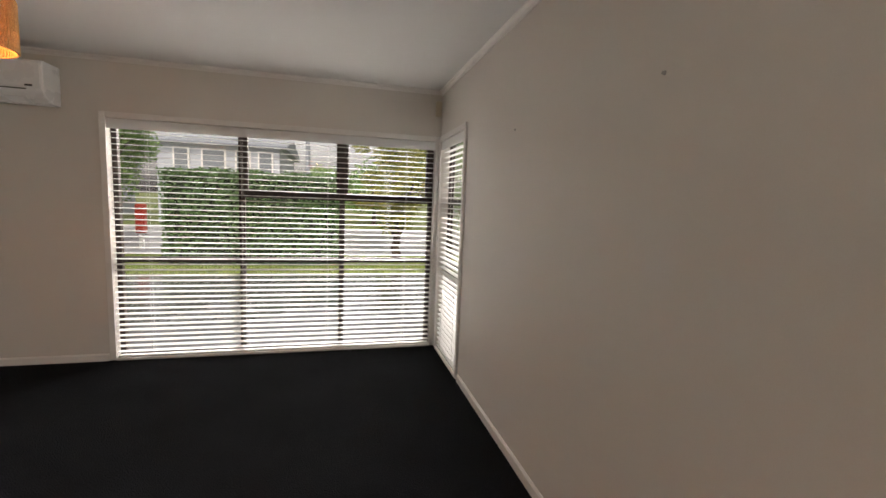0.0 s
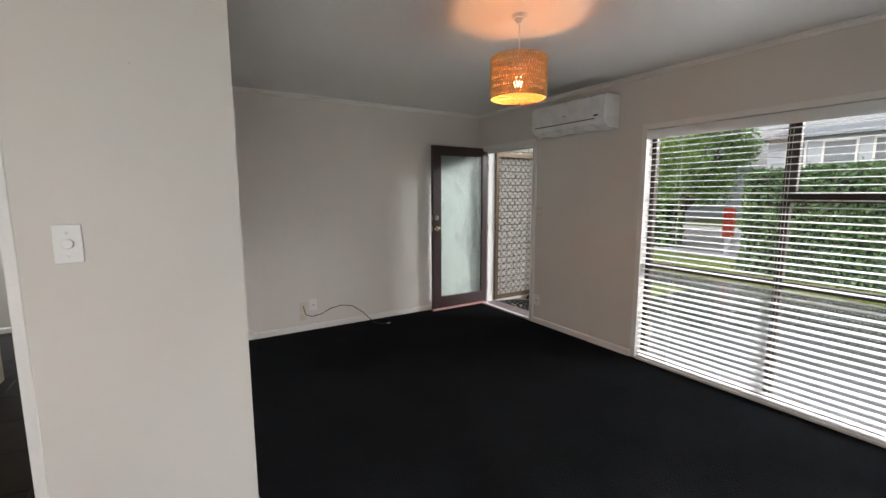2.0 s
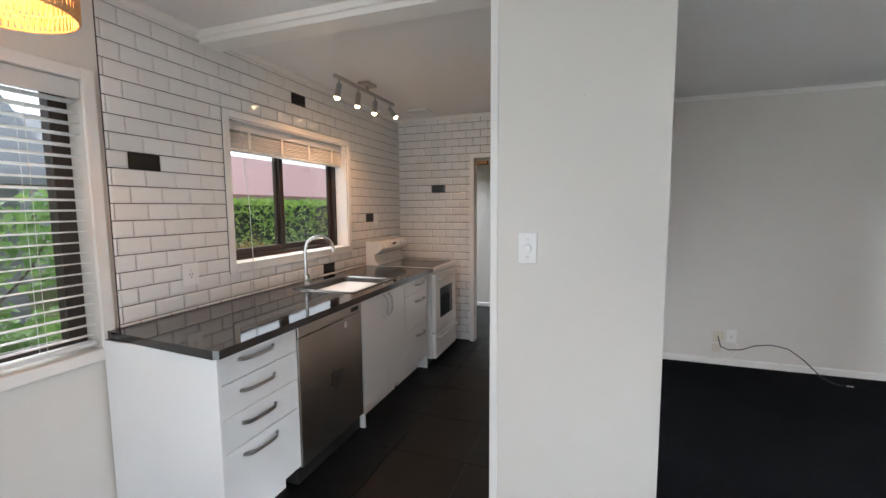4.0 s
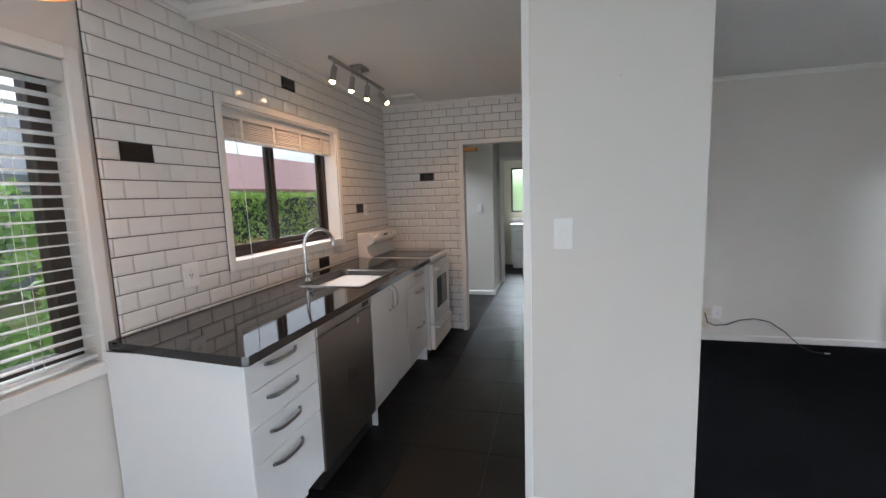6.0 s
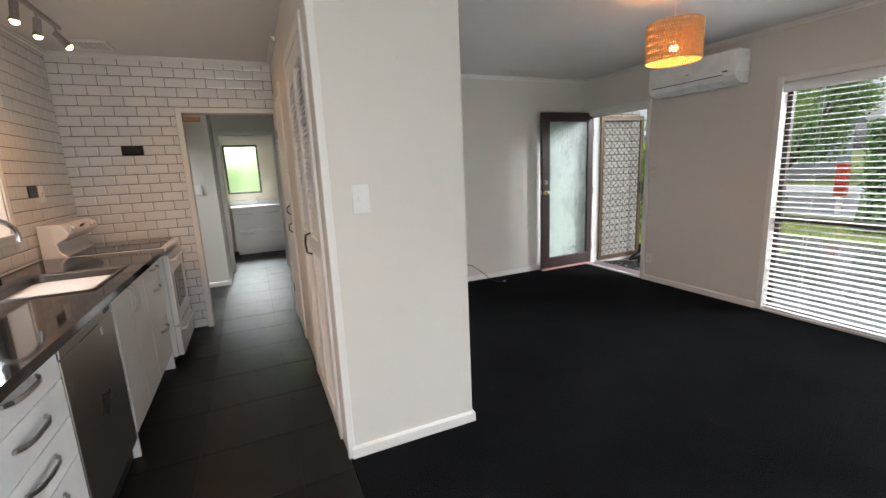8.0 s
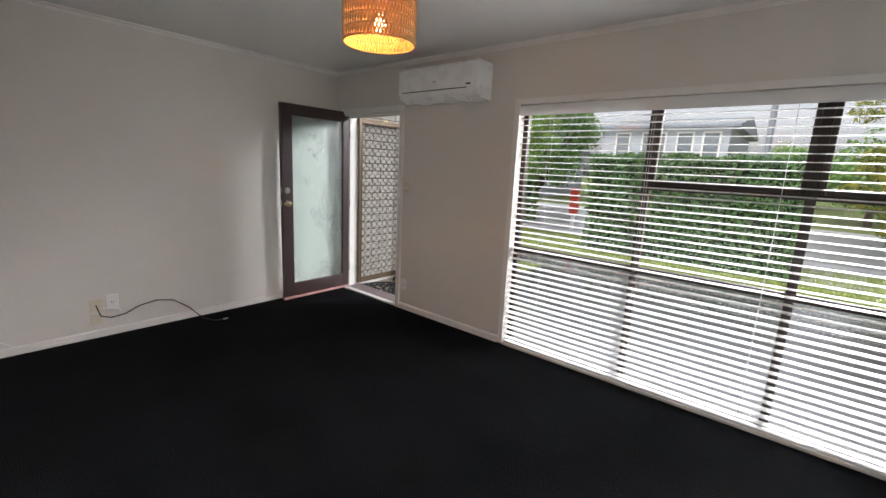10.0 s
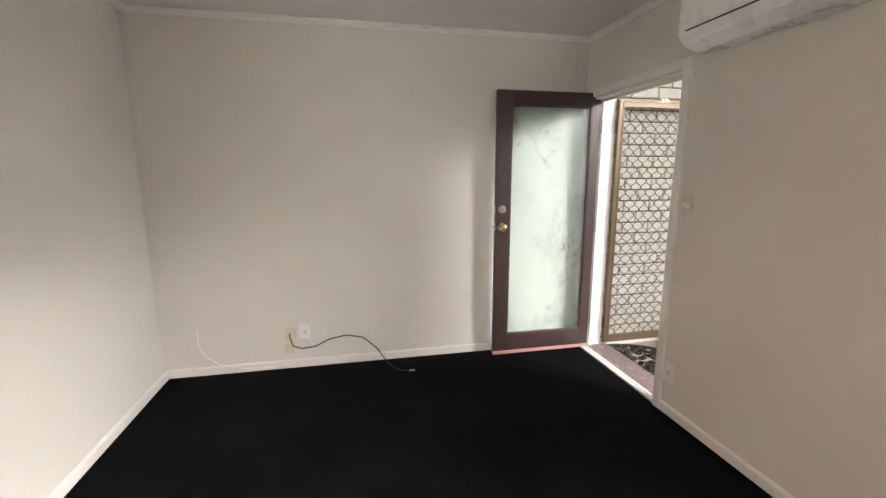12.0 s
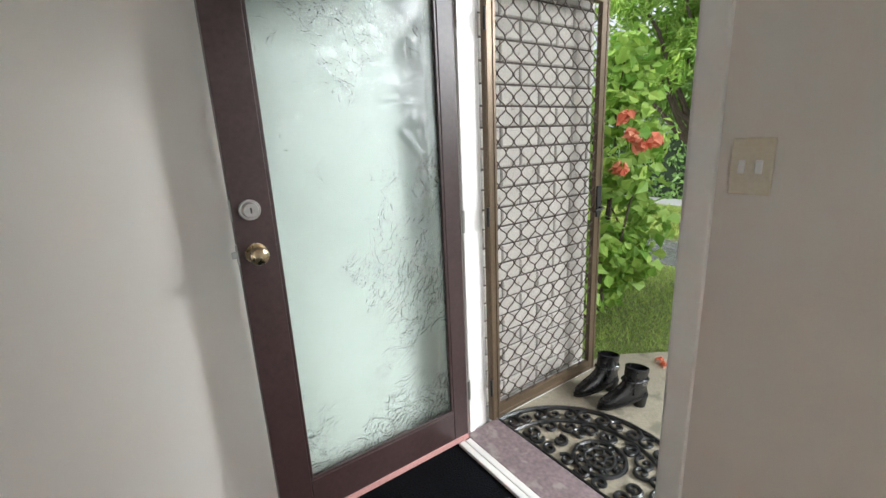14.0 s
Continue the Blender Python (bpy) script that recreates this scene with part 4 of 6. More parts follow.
for z in (0.805, 0.665, 0.372):
    bow_handle(c3, (-2.69, CF, z), (-2.515, CF, z))

dw = thing("dishwasher", (-1.33, -0.6, 0.0), "stainless steel dishwasher under the black bench", "dishwasher")
solid("body", BLACK, [(-1.640, -1.023, -0.94, CF - 0.03, 0.01, BOT - 0.004)], dw)
solid("door", STEEL, [(-1.639, -1.025, CF - 0.030, CF + 0.002, 0.11, 0.790)], dw, 0.004)
solid("control_panel", STEEL, [(-1.639, -1.025, CF - 0.030, CF + 0.004, 0.795, BOT - 0.014)], dw, 0.004)
solid("kick_plate", BLACK, [(-1.63, -1.03, CF - 0.06, CF - 0.045, 0.012, 0.105)], dw)
solid("display", BLACK, [(-1.60, -1.515, CF + 0.0035, CF + 0.0055, 0.812, 0.838)], dw)
solid("grip", BLACK, [(-1.44, -1.22, CF - 0.02, CF + 0.0025, 0.7905, 0.7945)], dw)
solid("energy_sticker", PLASTIC, [(-1.47, -1.445, CF + 0.0015, CF + 0.003, 0.735, 0.77)], dw)

stove = thing("electric_stove", (-3.13, -0.58, 0.0), "white freestanding electric stove with a black glass cooktop", "stove")
S0, S1, SF = -3.425, -2.832, -0.245
solid("body", ENAMEL, [(S0, S1, -0.94, SF - 0.035, 0.06, 0.872)], stove, 0.004)
solid("plinth", BLACK, [(S0 + 0.02, S1 - 0.02, -0.92, SF - 0.08, 0.0, 0.06)], stove)
solid("hob_frame", ENAMEL, [(S0 - 0.003, S1 + 0.003, -0.90, SF, 0.872, 0.905)], stove, 0.008)
solid("cooktop", BLACK_GLASS, [(S0 + 0.025, S1 - 0.025, -0.85, SF - 0.035, 0.9055, 0.910)], stove, 0.002)
solid("oven_door", ENAMEL, [(S0 + 0.004, S1 - 0.004, SF - 0.033, SF + 0.006, 0.305, 0.845)], stove, 0.006)
solid("oven_window", BLACK_GLASS, [(S0 + 0.12, S1 - 0.12, SF + 0.005, SF + 0.009, 0.42, 0.70)], stove, 0.003)
solid("warming_drawer", ENAMEL, [(S0 + 0.004, S1 - 0.004, SF - 0.033, SF + 0.006, 0.065, 0.295)], stove, 0.006)
for z in (0.80, 0.262):
    bm = bmesh.new()
    tube(bm, [(S0 + 0.05, SF + 0.004, z), (S0 + 0.06, SF + 0.036, z), (S1 - 0.06, SF + 0.036, z), (S1 - 0.05, SF + 0.004, z)], 0.011, 10)
    finish("handle", bm, ENAMEL, stove, 0.0, True)
bm = bmesh.new()
prism(bm, [(-0.945, 0.90), (-0.80, 0.90), (-0.845, 0.945), (-0.855, 1.00), (-0.80, 1.03), (-0.775, 1.06), (-0.805, 1.115), (-0.83, 1.13), (-0.945, 1.13)], "x", S0, S1)
finish("backguard", bm, ENAMEL, stove, 0.008, False, 3)
for x in (S1 - 0.07, S1 - 0.14, S0 + 0.14, S0 + 0.07):
    bm = bmesh.new()
    rod(bm, (x, -0.792, 1.085), (x, -0.770, 1.098), 0.019, 18, 0.016)
    finish("dial", bm, PLASTIC, stove, 0.002, True)
bm = bmesh.new()
box(bm, -0.035, 0.035, -0.002, 0.002, -0.016, 0.016)
bm.transform(pose(-3.13, -0.7885, 1.0905, -28, 0, 0))
finish("clock_display", bm, BLACK, stove)

# ---------------------------------------------------------------- pantry and cupboard doors
pantry = thing("pantry_door", (-1.74, PIL_S, 0.0), "white bifold pantry doors with louvred panels and black handles", "door")
for x0, x1 in ((-2.117, -1.742), (-1.738, -1.363)):
    bm = bmesh.new()
    for a0, a1, z0, z1 in ((x0, x0 + 0.05, 0.012, 2.03), (x1 - 0.05, x1, 0.012, 2.03), (x0 + 0.05, x1 - 0.05, 0.012, 0.12), (x0 + 0.05, x1 - 0.05, 0.95, 1.05), (x0 + 0.05, x1 - 0.05, 1.94, 2.03)):
        box(bm, a0, a1, PIL_S - 0.012, PIL_S + 0.02, z0, z1)
    finish("leaf_frame", bm, TRIM, pantry, 0.003)
    bm = bmesh.new()
    for z0, z1 in ((0.12, 0.95), (1.05, 1.94)):
        z = z0 + 0.015
        while z < z1 - 0.01:
            prism(bm, [(PIL_S - 0.006, z - 0.012), (PIL_S - 0.002, z - 0.014), (PIL_S + 0.016, z + 0.014), (PIL_S + 0.012, z + 0.016)], "x", x0 + 0.05, x1 - 0.05)
            z += 0.028
    finish("louvre", bm, TRIM, pantry)
bm = bmesh.new()
tube(bm, [(-1.70, PIL_S - 0.012, 0.94), (-1.70, PIL_S - 0.04, 0.95), (-1.70, PIL_S - 0.045, 1.0), (-1.70, PIL_S - 0.04, 1.05), (-1.70, PIL_S - 0.012, 1.06)], 0.006, 8)
finish("handle", bm, BLACK, pantry, 0.0, True)
cup = thing("cupboard_door", (-3.2, PIL_S, 0.0), "white painted cupboard door with a dark pull handle", "door")
solid("leaf", TRIM, [(-3.497, -2.903, PIL_S - 0.010, PIL_S + 0.024, 0.012, 2.03)], cup, 0.003)
for z in (0.95, 1.10):
    bm = bmesh.new()
    tube(bm, [(-2.96, PIL_S - 0.010, z - 0.04), (-2.96, PIL_S - 0.036, z - 0.02), (-2.96, PIL_S - 0.036, z + 0.02), (-2.96, PIL_S - 0.010, z + 0.04)], 0.005, 8)
    finish("handle", bm, BLACK, cup, 0.0, True)
for z in (0.3, 1.75):
    bm = bmesh.new()
    rod(bm, (-3.503, PIL_S - 0.016, z - 0.04), (-3.503, PIL_S - 0.016, z + 0.04), 0.006, 10)
    finish("hinge", bm, SATIN, cup, 0.0, True)

# ---------------------------------------------------------------- hall and bathroom things
van = thing("bathroom_vanity", (-7.7, 0.44, 0.0), "white two drawer bathroom vanity with a moulded top", "vanity")
solid("cabinet", GLOSS_WHITE, [(-7.94, -7.475, 0.02, 0.88, 0.10, 0.80), (-7.94, -7.55, 0.04, 0.86, 0.0, 0.10)], van, 0.002)
for z0, z1 in ((0.105, 0.44), (0.448, 0.795)):
    solid("drawer_front", GLOSS_WHITE, [(-7.474, -7.454, 0.022, 0.878, z0, z1)], van, 0.002)
    for y in (0.24, 0.66):
        bm = bmesh.new()
        tube(bm, [(-7.455, y - 0.11, z1 - 0.06), (-7.43, y - 0.105, z1 - 0.06), (-7.43, y + 0.105, z1 - 0.06), (-7.455, y + 0.11, z1 - 0.06)], 0.005, 8)
        finish("handle", bm, SATIN, van, 0.0, True)
solid("top", ENAMEL, [(-7.945, -7.44, 0.0, 0.90, 0.80, 0.86), (-7.945, -7.925, 0.0, 0.90, 0.86, 0.95)], van, 0.006)
bt = thing("basin_tap", (-7.85, 0.45, 0.86), "small chrome basin mixer tap on the vanity", "tap")
bm = bmesh.new()
rod(bm, (-7.85, 0.45, 0.86), (-7.85, 0.45, 0.98), 0.018, 16)
tube(bm, [(-7.85, 0.45, 0.95), (-7.80, 0.45, 0.965), (-7.74, 0.45, 0.95)], 0.011, 10)
finish("body", bm, CHROME, bt, 0.0, True)
latch = thing("door_closer", (-3.70, -0.06, 1.92), "small orange timber block under the door head", "block")
solid("block", CLAY, [(-3.735, -3.655, -0.098, 0.03, 1.905, 1.944)], latch, 0.002)
latch.location.z = 1.905


def plate(name, centre, normal, wide, high, label, mat=None, rockers=0, round_knob=False, category="switch", sockets=0):
    """A wall plate with its rockers. normal: 'x+', 'x-', 'y+', 'y-'."""
    turn = {"y-": 0, "x+": 90, "y+": 180, "x-": -90}[normal]
    root = thing(name, centre, label, category)
    m = pose(*centre, 0, 0, turn)

    def part(nm, boxes, mt, bev):
        bm = bmesh.new()
        for b in boxes:
            box(bm, *b)
        bm.transform(m)
        return finish(nm, bm, mt, root, bev)
    mt = mat or PLASTIC
    part("plate", [(-wide / 2, wide / 2, -0.009, -0.0005, -high / 2, high / 2)], mt, 0.003)
    for k in range(rockers):
        cx = (k - (rockers - 1) / 2) * 0.028
        part("rocker", [(cx - 0.006, cx + 0.006, -0.014, -0.0085, -0.013, 0.013)], PLASTIC, 0.002)
    for k in range(sockets):
        cx = (k - (sockets - 1) / 2) * 0.05
        part("pin_hole", [(cx - 0.009, cx - 0.005, -0.0098, -0.0088, -0.004, 0.006), (cx + 0.005, cx + 0.009, -0.0098, -0.0088, -0.004, 0.006), (cx - 0.0015, cx + 0.0015, -0.0098, -0.0088, -0.018, -0.009)], BLACK, 0)
        part("rocker", [(cx - 0.005, cx + 0.005, -0.014, -0.0085, 0.014, 0.032)], PLASTIC, 0.002)
    if round_knob:
        for z, r in ((0.0, 0.017), (-0.038, 0.006), (0.036, 0.005)):
            bm = bmesh.new()
            rod(bm, (0, -0.009, z), (0, -0.022 if r > 0.01 else -0.013, z), r, 20)
            bm.transform(m)
            finish("dial", bm, PLASTIC, root, 0.002, True)
    return root


plate("light_switch", (PIL_X, 0.822, 1.270), "x+", 0.078, 0.130, "white dimmer switch plate on the pantry end wall", None, 0, True)
plate("light_switch", (-2.590, NORTH, 1.237), "y-", 0.070, 0.106, "ivory double light switch beside the entry door", IVORY, 2)
plate("power_outlet", (-2.598, NORTH, 0.258), "y-", 0.078, 0.112, "white power outlet low on the wall by the door", None, 0, False, "outlet", 1)
plate("power_outlet", (-0.990, SOUTH + 0.0145, 1.095), "y+", 0.095, 0.122, "white power outlet on the tiled splashback", None, 0, False, "outlet", 1)
plate("power_outlet", (-3.06, SOUTH + 0.012, 1.335), "y+", 0.075, 0.115, "white power outlet on the tiles by the stove", None, 0, False, "outlet", 1)
plate("wall_plate", (WEST, 2.185, 0.258), "x+", 0.078, 0.095, "ivory aerial plate with a black lead", IVORY, 0, False, "outlet")
plate("power_outlet", (WEST, 2.285, 0.270), "x+", 0.080, 0.118, "white power outlet above the skirting", None, 0, False, "outlet", 1)
plate("wall_plate", (WEST, 2.175, 0.150), "x+", 0.070, 0.075, "small ivory telephone plate above the skirting", IVORY, 0, False, "outlet")
plate("light_switch", (-5.28, -0.22, 1.25), "x+", 0.075, 0.115, "white light switch on the hall wall", None, 1)
bm = bmesh.new()
tube(bm, [(WEST + 0.010, 2.180, 0.262), (WEST + 0.03, 2.182, 0.24), (WEST + 0.03, 2.20, 0.175), (WEST + 0.032, 2.26, 0.150), (WEST + 0.03, 2.36, 0.160), (WEST + 0.025, 2.46, 0.205), (WEST + 0.025, 2.58, 0.225),
          (WEST + 0.04, 2.70, 0.205), (WEST + 0.09, 2.80, 0.130), (WEST + 0.18, 2.88, 0.035), (WEST + 0.23, 2.95, 0.006), (WEST + 0.25, 3.02, 0.006)], 0.0045, 8)
tagged(finish("aerial_lead", bm, BLACK, None, 0.0, True), "black aerial lead drooping from the wall plate to the carpet", "cable")
bm = bmesh.new()
tube(bm, [(WEST + 0.25, 3.02, 0.006), (WEST + 0.252, 3.06, 0.006)], 0.006, 8)
tagged(finish("cable_plug", bm, SATIN, None, 0.0, True), "small metal plug at the end of the lead", "plug")
bm = bmesh.new()
ctrl = [(WEST + 0.004, 1.575, 0.335), (WEST + 0.012, 1.570, 0.29), (WEST + 0.012, 1.575, 0.22), (WEST + 0.012, 1.61, 0.14), (WEST + 0.017, 1.70, 0.07), (WEST + 0.018, 1.85, 0.028), (WEST + 0.018, 2.02, 0.018),
        (WEST + 0.018, 2.18, 0.03), (WEST + 0.017, 2.29, 0.075), (WEST + 0.014, 2.345, 0.15), (WEST + 0.016, 2.32, 0.205), (WEST + 0.014, 2.25, 0.225), (WEST + 0.012, 2.20, 0.225)]
tube(bm, ctrl, 0.004, 8)
tagged(finish("white_lead", bm, PLASTIC, None, 0.0, True), "thin white cable looping along the skirting", "cable")
for name, at, r in (("screw", (EAST, 1.66, 1.80), 0.007), ("screw", (EAST, 2.74, 1.80), 0.006), ("screw", (PIL_X, 1.035, 1.88), 0.0025)):
    bm = bmesh.new()
    out = -0.008 if at[0] > 0 else 0.002
    rod(bm, at, (at[0] + out, at[1], at[2]), r, 12, r * 0.7)
    tagged(finish(name, bm, SATIN, None, 0.0, True), "small metal screw standing out of the painted wall", "screw")
sensor = solid("alarm_sensor", IVORY, [(EAST - 0.065, EAST - 0.012, NORTH - 0.05, NORTH - 0.001, 2.17, 2.30)], None, 0.010)
tagged(sensor, "small ivory alarm sensor in the room corner", "sensor")

# ---------------------------------------------------------------- pendants, track light, heat pump, vent


def pendant(at, group):
    x, y = at
    root = thing("pendant_lamp", (x, y, H), "lit woven paper-rope drum pendant lamp on a white cord", "lamp", group)
    bm = bmesh.new()
    rod(bm, (x, y, H - 0.0005), (x, y, H - 0.02), 0.042, 24, 0.040)
    rod(bm, (x, y, H - 0.02), (x, y, H - 0.045), 0.03, 24, 0.012)
    finish("ceiling_rose", bm, PLASTIC, root, 0.002, True)
    bm = bmesh.new()
    rod(bm, (x, y, H - 0.04), (x, y, 2.115), 0.003, 8)
    finish("cord", bm, PLASTIC, root)
    bm = bmesh.new()
    rod(bm, (x, y, 2.13), (x, y, 2.075), 0.019, 16)
    for k in range(3):
        a = 2 * math.pi * k / 3
        tube(bm, [(x, y, 2.10), (x + 0.150 * math.cos(a), y + 0.150 * math.sin(a), SHADE_HIGH)], 0.002, 5)
    finish("lamp_holder", bm, PLASTIC, root)
    bm = bmesh.new()
    bmesh.ops.create_uvsphere(bm, u_segments=18, v_segments=12, radius=0.026, matrix=Matrix.Translation((x, y, 2.035)))
    ob = finish("bulb", bm, BULB, root, 0.0, True)
    ob.visible_shadow = False
    # rope shade: hoops and a zigzag lacing between them
    bm = bmesh.new()
    hoops = 5
    R = 0.152
    zs = [SHADE_LOW + (SHADE_HIGH - SHADE_LOW) * i / hoops for i in range(hoops + 1)]
    for z in zs:
        tube(bm, [(x + R * math.cos(2 * math.pi * k / 40), y + R * math.sin(2 * math.pi * k / 40), z) for k in range(40)], 0.0040, 6, True)
    finish("hoop", bm, RATTAN, root, 0.0, True)
    bm = bmesh.new()
    n = 68
    for z0, z1 in zip(zs, zs[1:]):
        for k in range(n):
            a0, a1, a2 = (2 * math.pi * (k + q) / n for q in (0, 0.5, 1.0))
            for qa, qb, off in ((a0, a1, 0.0015), (a1, a2, -0.0015)):
                za, zb = (z0, z1) if qa == a0 else (z1, z0)
                tube(bm, [(x + (R + off) * math.cos(qa), y + (R + off) * math.sin(qa), za), (x + (R + off) * math.cos(qb), y + (R + off) * math.sin(qb), zb)], 0.0040, 4)
    tagged(finish("woven_rope", bm, RATTAN, root), "", "", "", "stuff")
    return root


pendant(PENDANT, "rope pendants")
pendant(PENDANT_2, "rope pendants")

track = thing("spot_track", (-2.30, -0.585, H), "satin nickel ceiling track with four lit spotlights", "ceiling light")
bm = bmesh.new()
box(bm, -2.37, -2.23, -0.63, -0.54, H - 0.022, H - 0.001)
rod(bm, (-2.30, -0.585, H - 0.02), (-2.30, -0.585, 2.345), 0.012, 12)
finish("canopy", bm, SATIN, track, 0.004)
solid("rail", SATIN, [(-2.745, -1.855, -0.597, -0.573, 2.325, 2.347)], track, 0.003)
for (px, py), (ax, ay) in zip(SPOTS, AIMS):
    d = Vector((ax, ay, -0.5)).normalized()
    a = Vector((px, py, 2.285))
    bm = bmesh.new()
    rod(bm, (px, py, 2.33), a, 0.006, 10)
    rod(bm, a - d * 0.010, a + d * 0.062, 0.019, 20)
    rod(bm, a + d * 0.062, a + d * 0.086, 0.019, 20, 0.027)
    finish("spot_head", bm, SATIN, track, 0.002, True)
    bm = bmesh.new()
    bmesh.ops.create_uvsphere(bm, u_segments=16, v_segments=10, radius=0.020, matrix=Matrix.Translation(a + d * 0.082))
    finish("spot_bulb", bm, SPOT_GLOW, track, 0.0, True)

ac = thing("heat_pump", (-2.1, NORTH, 1.99), "white wall-mounted heat pump above the entry", "heat pump")
bm = bmesh.new()
A0, A1 = -2.535, -1.665
prism(bm, [(NORTH - 0.001, 1.992), (NORTH - 0.10, 1.992), (NORTH - 0.175, 2.022), (NORTH - 0.205, 2.062), (NORTH - 0.205, 2.255), (NORTH - 0.185, 2.278), (NORTH - 0.001, 2.278)], "x", A0, A1)
finish("case", bm, CASE_WHITE, ac, 0.010, False, 3)
solid("front_panel", CASE_WHITE, [(A0 + 0.012, A1 - 0.014, NORTH - 0.212, NORTH - 0.205, 2.085, 2.262)], ac, 0.003)
bm = bmesh.new()
prism(bm, [(NORTH - 0.115, 1.989), (NORTH - 0.190, 2.024), (NORTH - 0.186, 2.030), (NORTH - 0.111, 1.995)], "x", A0 + 0.06, A1 - 0.11)
finish("louvre", bm, CASE_WHITE, ac, 0.002)
solid("slot", BLACK, [(A0 + 0.05, A1 - 0.10, NORTH - 0.2068, NORTH - 0.200, 2.070, 2.077)], ac)
solid("badge", SATIN, [(-2.125, -2.085, NORTH - 0.2135, NORTH - 0.2115, 2.135, 2.142)], ac)
solid("indicator", BLACK, [(A1 - 0.105, A1 - 0.06, NORTH - 0.2135, NORTH - 0.2115, 2.092, 2.104)], ac)

vent = thing("ceiling_vent", (-3.31, -0.57, H), "white square ceiling extractor vent with slats", "vent")
solid("rim", PLASTIC, [(-3.43, -3.19, -0.69, -0.665, H - 0.022, H - 0.001), (-3.43, -3.19, -0.475, -0.45, H - 0.022, H - 0.001), (-3.43, -3.405, -0.665, -0.475, H - 0.022, H - 0.001), (-3.215, -3.19, -0.665, -0.475, H - 0.022, H - 0.001)], vent, 0.004)
solid("slat", PLASTIC, [(-3.405, -3.215, -0.66 + 0.0265 * i, -0.645 + 0.0265 * i, H - 0.018, H - 0.008) for i in range(7)], vent)

# ---------------------------------------------------------------- porch
GZ = -0.15
porch = thing("porch_step", (-3.0, 5.3, GZ), "mossy stained concrete porch slab at the entry", "step", "", "structure")
bm = bmesh.new()
pr = [(-3.70, 4.702), (-1.9, 4.702), (-1.9, 5.55)]
for i in range(9):
    a = radians(10 + 85 * i / 8)
    pr.append((-2.75 + 0.78 * math.cos(a) - 0.05, 5.35 + 0.78 * math.sin(a)))
pr += [(-3.40, 6.12), (-3.62, 5.80), (-3.70, 5.62)]
prism(bm, pr, "z", GZ - 0.05, -0.03)
finish("slab", bm, PORCH, porch, 0.012)

# unseen eave, added to keep skylight off the brick and mat
tagged(solid("eave", TRIM, [(-5.0, -2.2, NORTH + 0.13, 5.15, 2.50, 2.56), (-5.0, -2.2, 5.15, 5.18, 2.46, 2.64)]), "white soffit and fascia added out of view to shade the porch", "eave", "", "structure")
brick_wall = wall("wall_porch", MORTAR, WEST - 0.10, WEST - 0.004, NORTH + 0.12, 5.47, GZ, 2.6, (), "white painted brick wall beside the porch")
tagged(solid("trim_porch_board", TRIM, [(-3.694, -3.632, 4.66, 5.47, -0.03, 0.016)], bevel=0.004), "white painted board at the foot of the brick wall", "board", "", "structure")
tagged(solid("wall_outer_west", MORTAR, [(-8.07, WEST - 0.12, 5.30, 5.42, GZ, 2.6)]), "house wall beyond the porch", "wall", "", "structure")

mat_ob = thing("door_mat", (-3.16, 4.74, -0.03), "half-round black rubber scroll door mat", "door mat")
bm = bmesh.new()
CXm, CYm, RM, ZM = -3.16, 4.725, 0.455, -0.022


def flat(pts, r):
    tube(bm, [(p[0], p[1], ZM) for p in pts], r, 6)


for rr, w in ((RM, 0.011), (0.352, 0.009)):
    flat([(CXm + rr * math.cos(math.pi * k / 40), CYm + rr * math.sin(math.pi * k / 40)) for k in range(41)], w)
MY = CYm + 0.155
for rr, w in ((0.105, 0.010), (0.062, 0.008), (0.024, 0.008)):
    flat([(CXm + rr * math.cos(math.pi * k / 20), MY + rr * math.sin(math.pi * k / 20)) for k in range(41)], w)
flat([(CXm - RM, CYm), (CXm + RM, CYm)], 0.009)


def scroll(cx, cy, size, turn, hand):
    pts = []
    for k in range(22):
        f = k / 21
        a = turn + hand * f * 3.6 * math.pi / 1.6
        r = size * (1 - 0.80 * f)
        pts.append((cx + r * math.cos(a), cy + r * math.sin(a)))
    flat(pts, 0.0085)


for k in range(17):
    a = math.pi * (k + 0.5) / 17
    scroll(CXm + 0.402 * math.cos(a), CYm + 0.402 * math.sin(a), 0.041, a, 1 if k % 2 else -1)
for k in range(10):
    a = math.pi * (k + 0.5) / 10
    scroll(CXm + 0.300 * math.cos(a), CYm + 0.020 + 0.285 * math.sin(a), 0.043, a + 1.2, 1 if k % 2 else -1)
for k in range(6):
    a = math.pi * (k - 0.2) / 4.6
    scroll(CXm + 0.178 * math.cos(a), MY + 0.165 * math.sin(a) - 0.02, 0.037, a - 1.0, -1 if k % 2 else 1)
for k in range(7):
    scroll(CXm - 0.255 + 0.085 * k, CYm + 0.042, 0.034, 1.0 + k, 1 if k % 2 else -1)
for k in range(8):
    a = math.pi * k / 4
    scroll(CXm + 0.083 * math.cos(a), MY + 0.083 * math.sin(a), 0.018, a, 1)
    flat([(CXm + 0.024 * math.cos(a), MY + 0.024 * math.sin(a)), (CXm + 0.062 * math.cos(a + 0.3), MY + 0.062 * math.sin(a + 0.3))], 0.006)
finish("scrollwork", bm, RUBBER, mat_ob, 0.0, True)


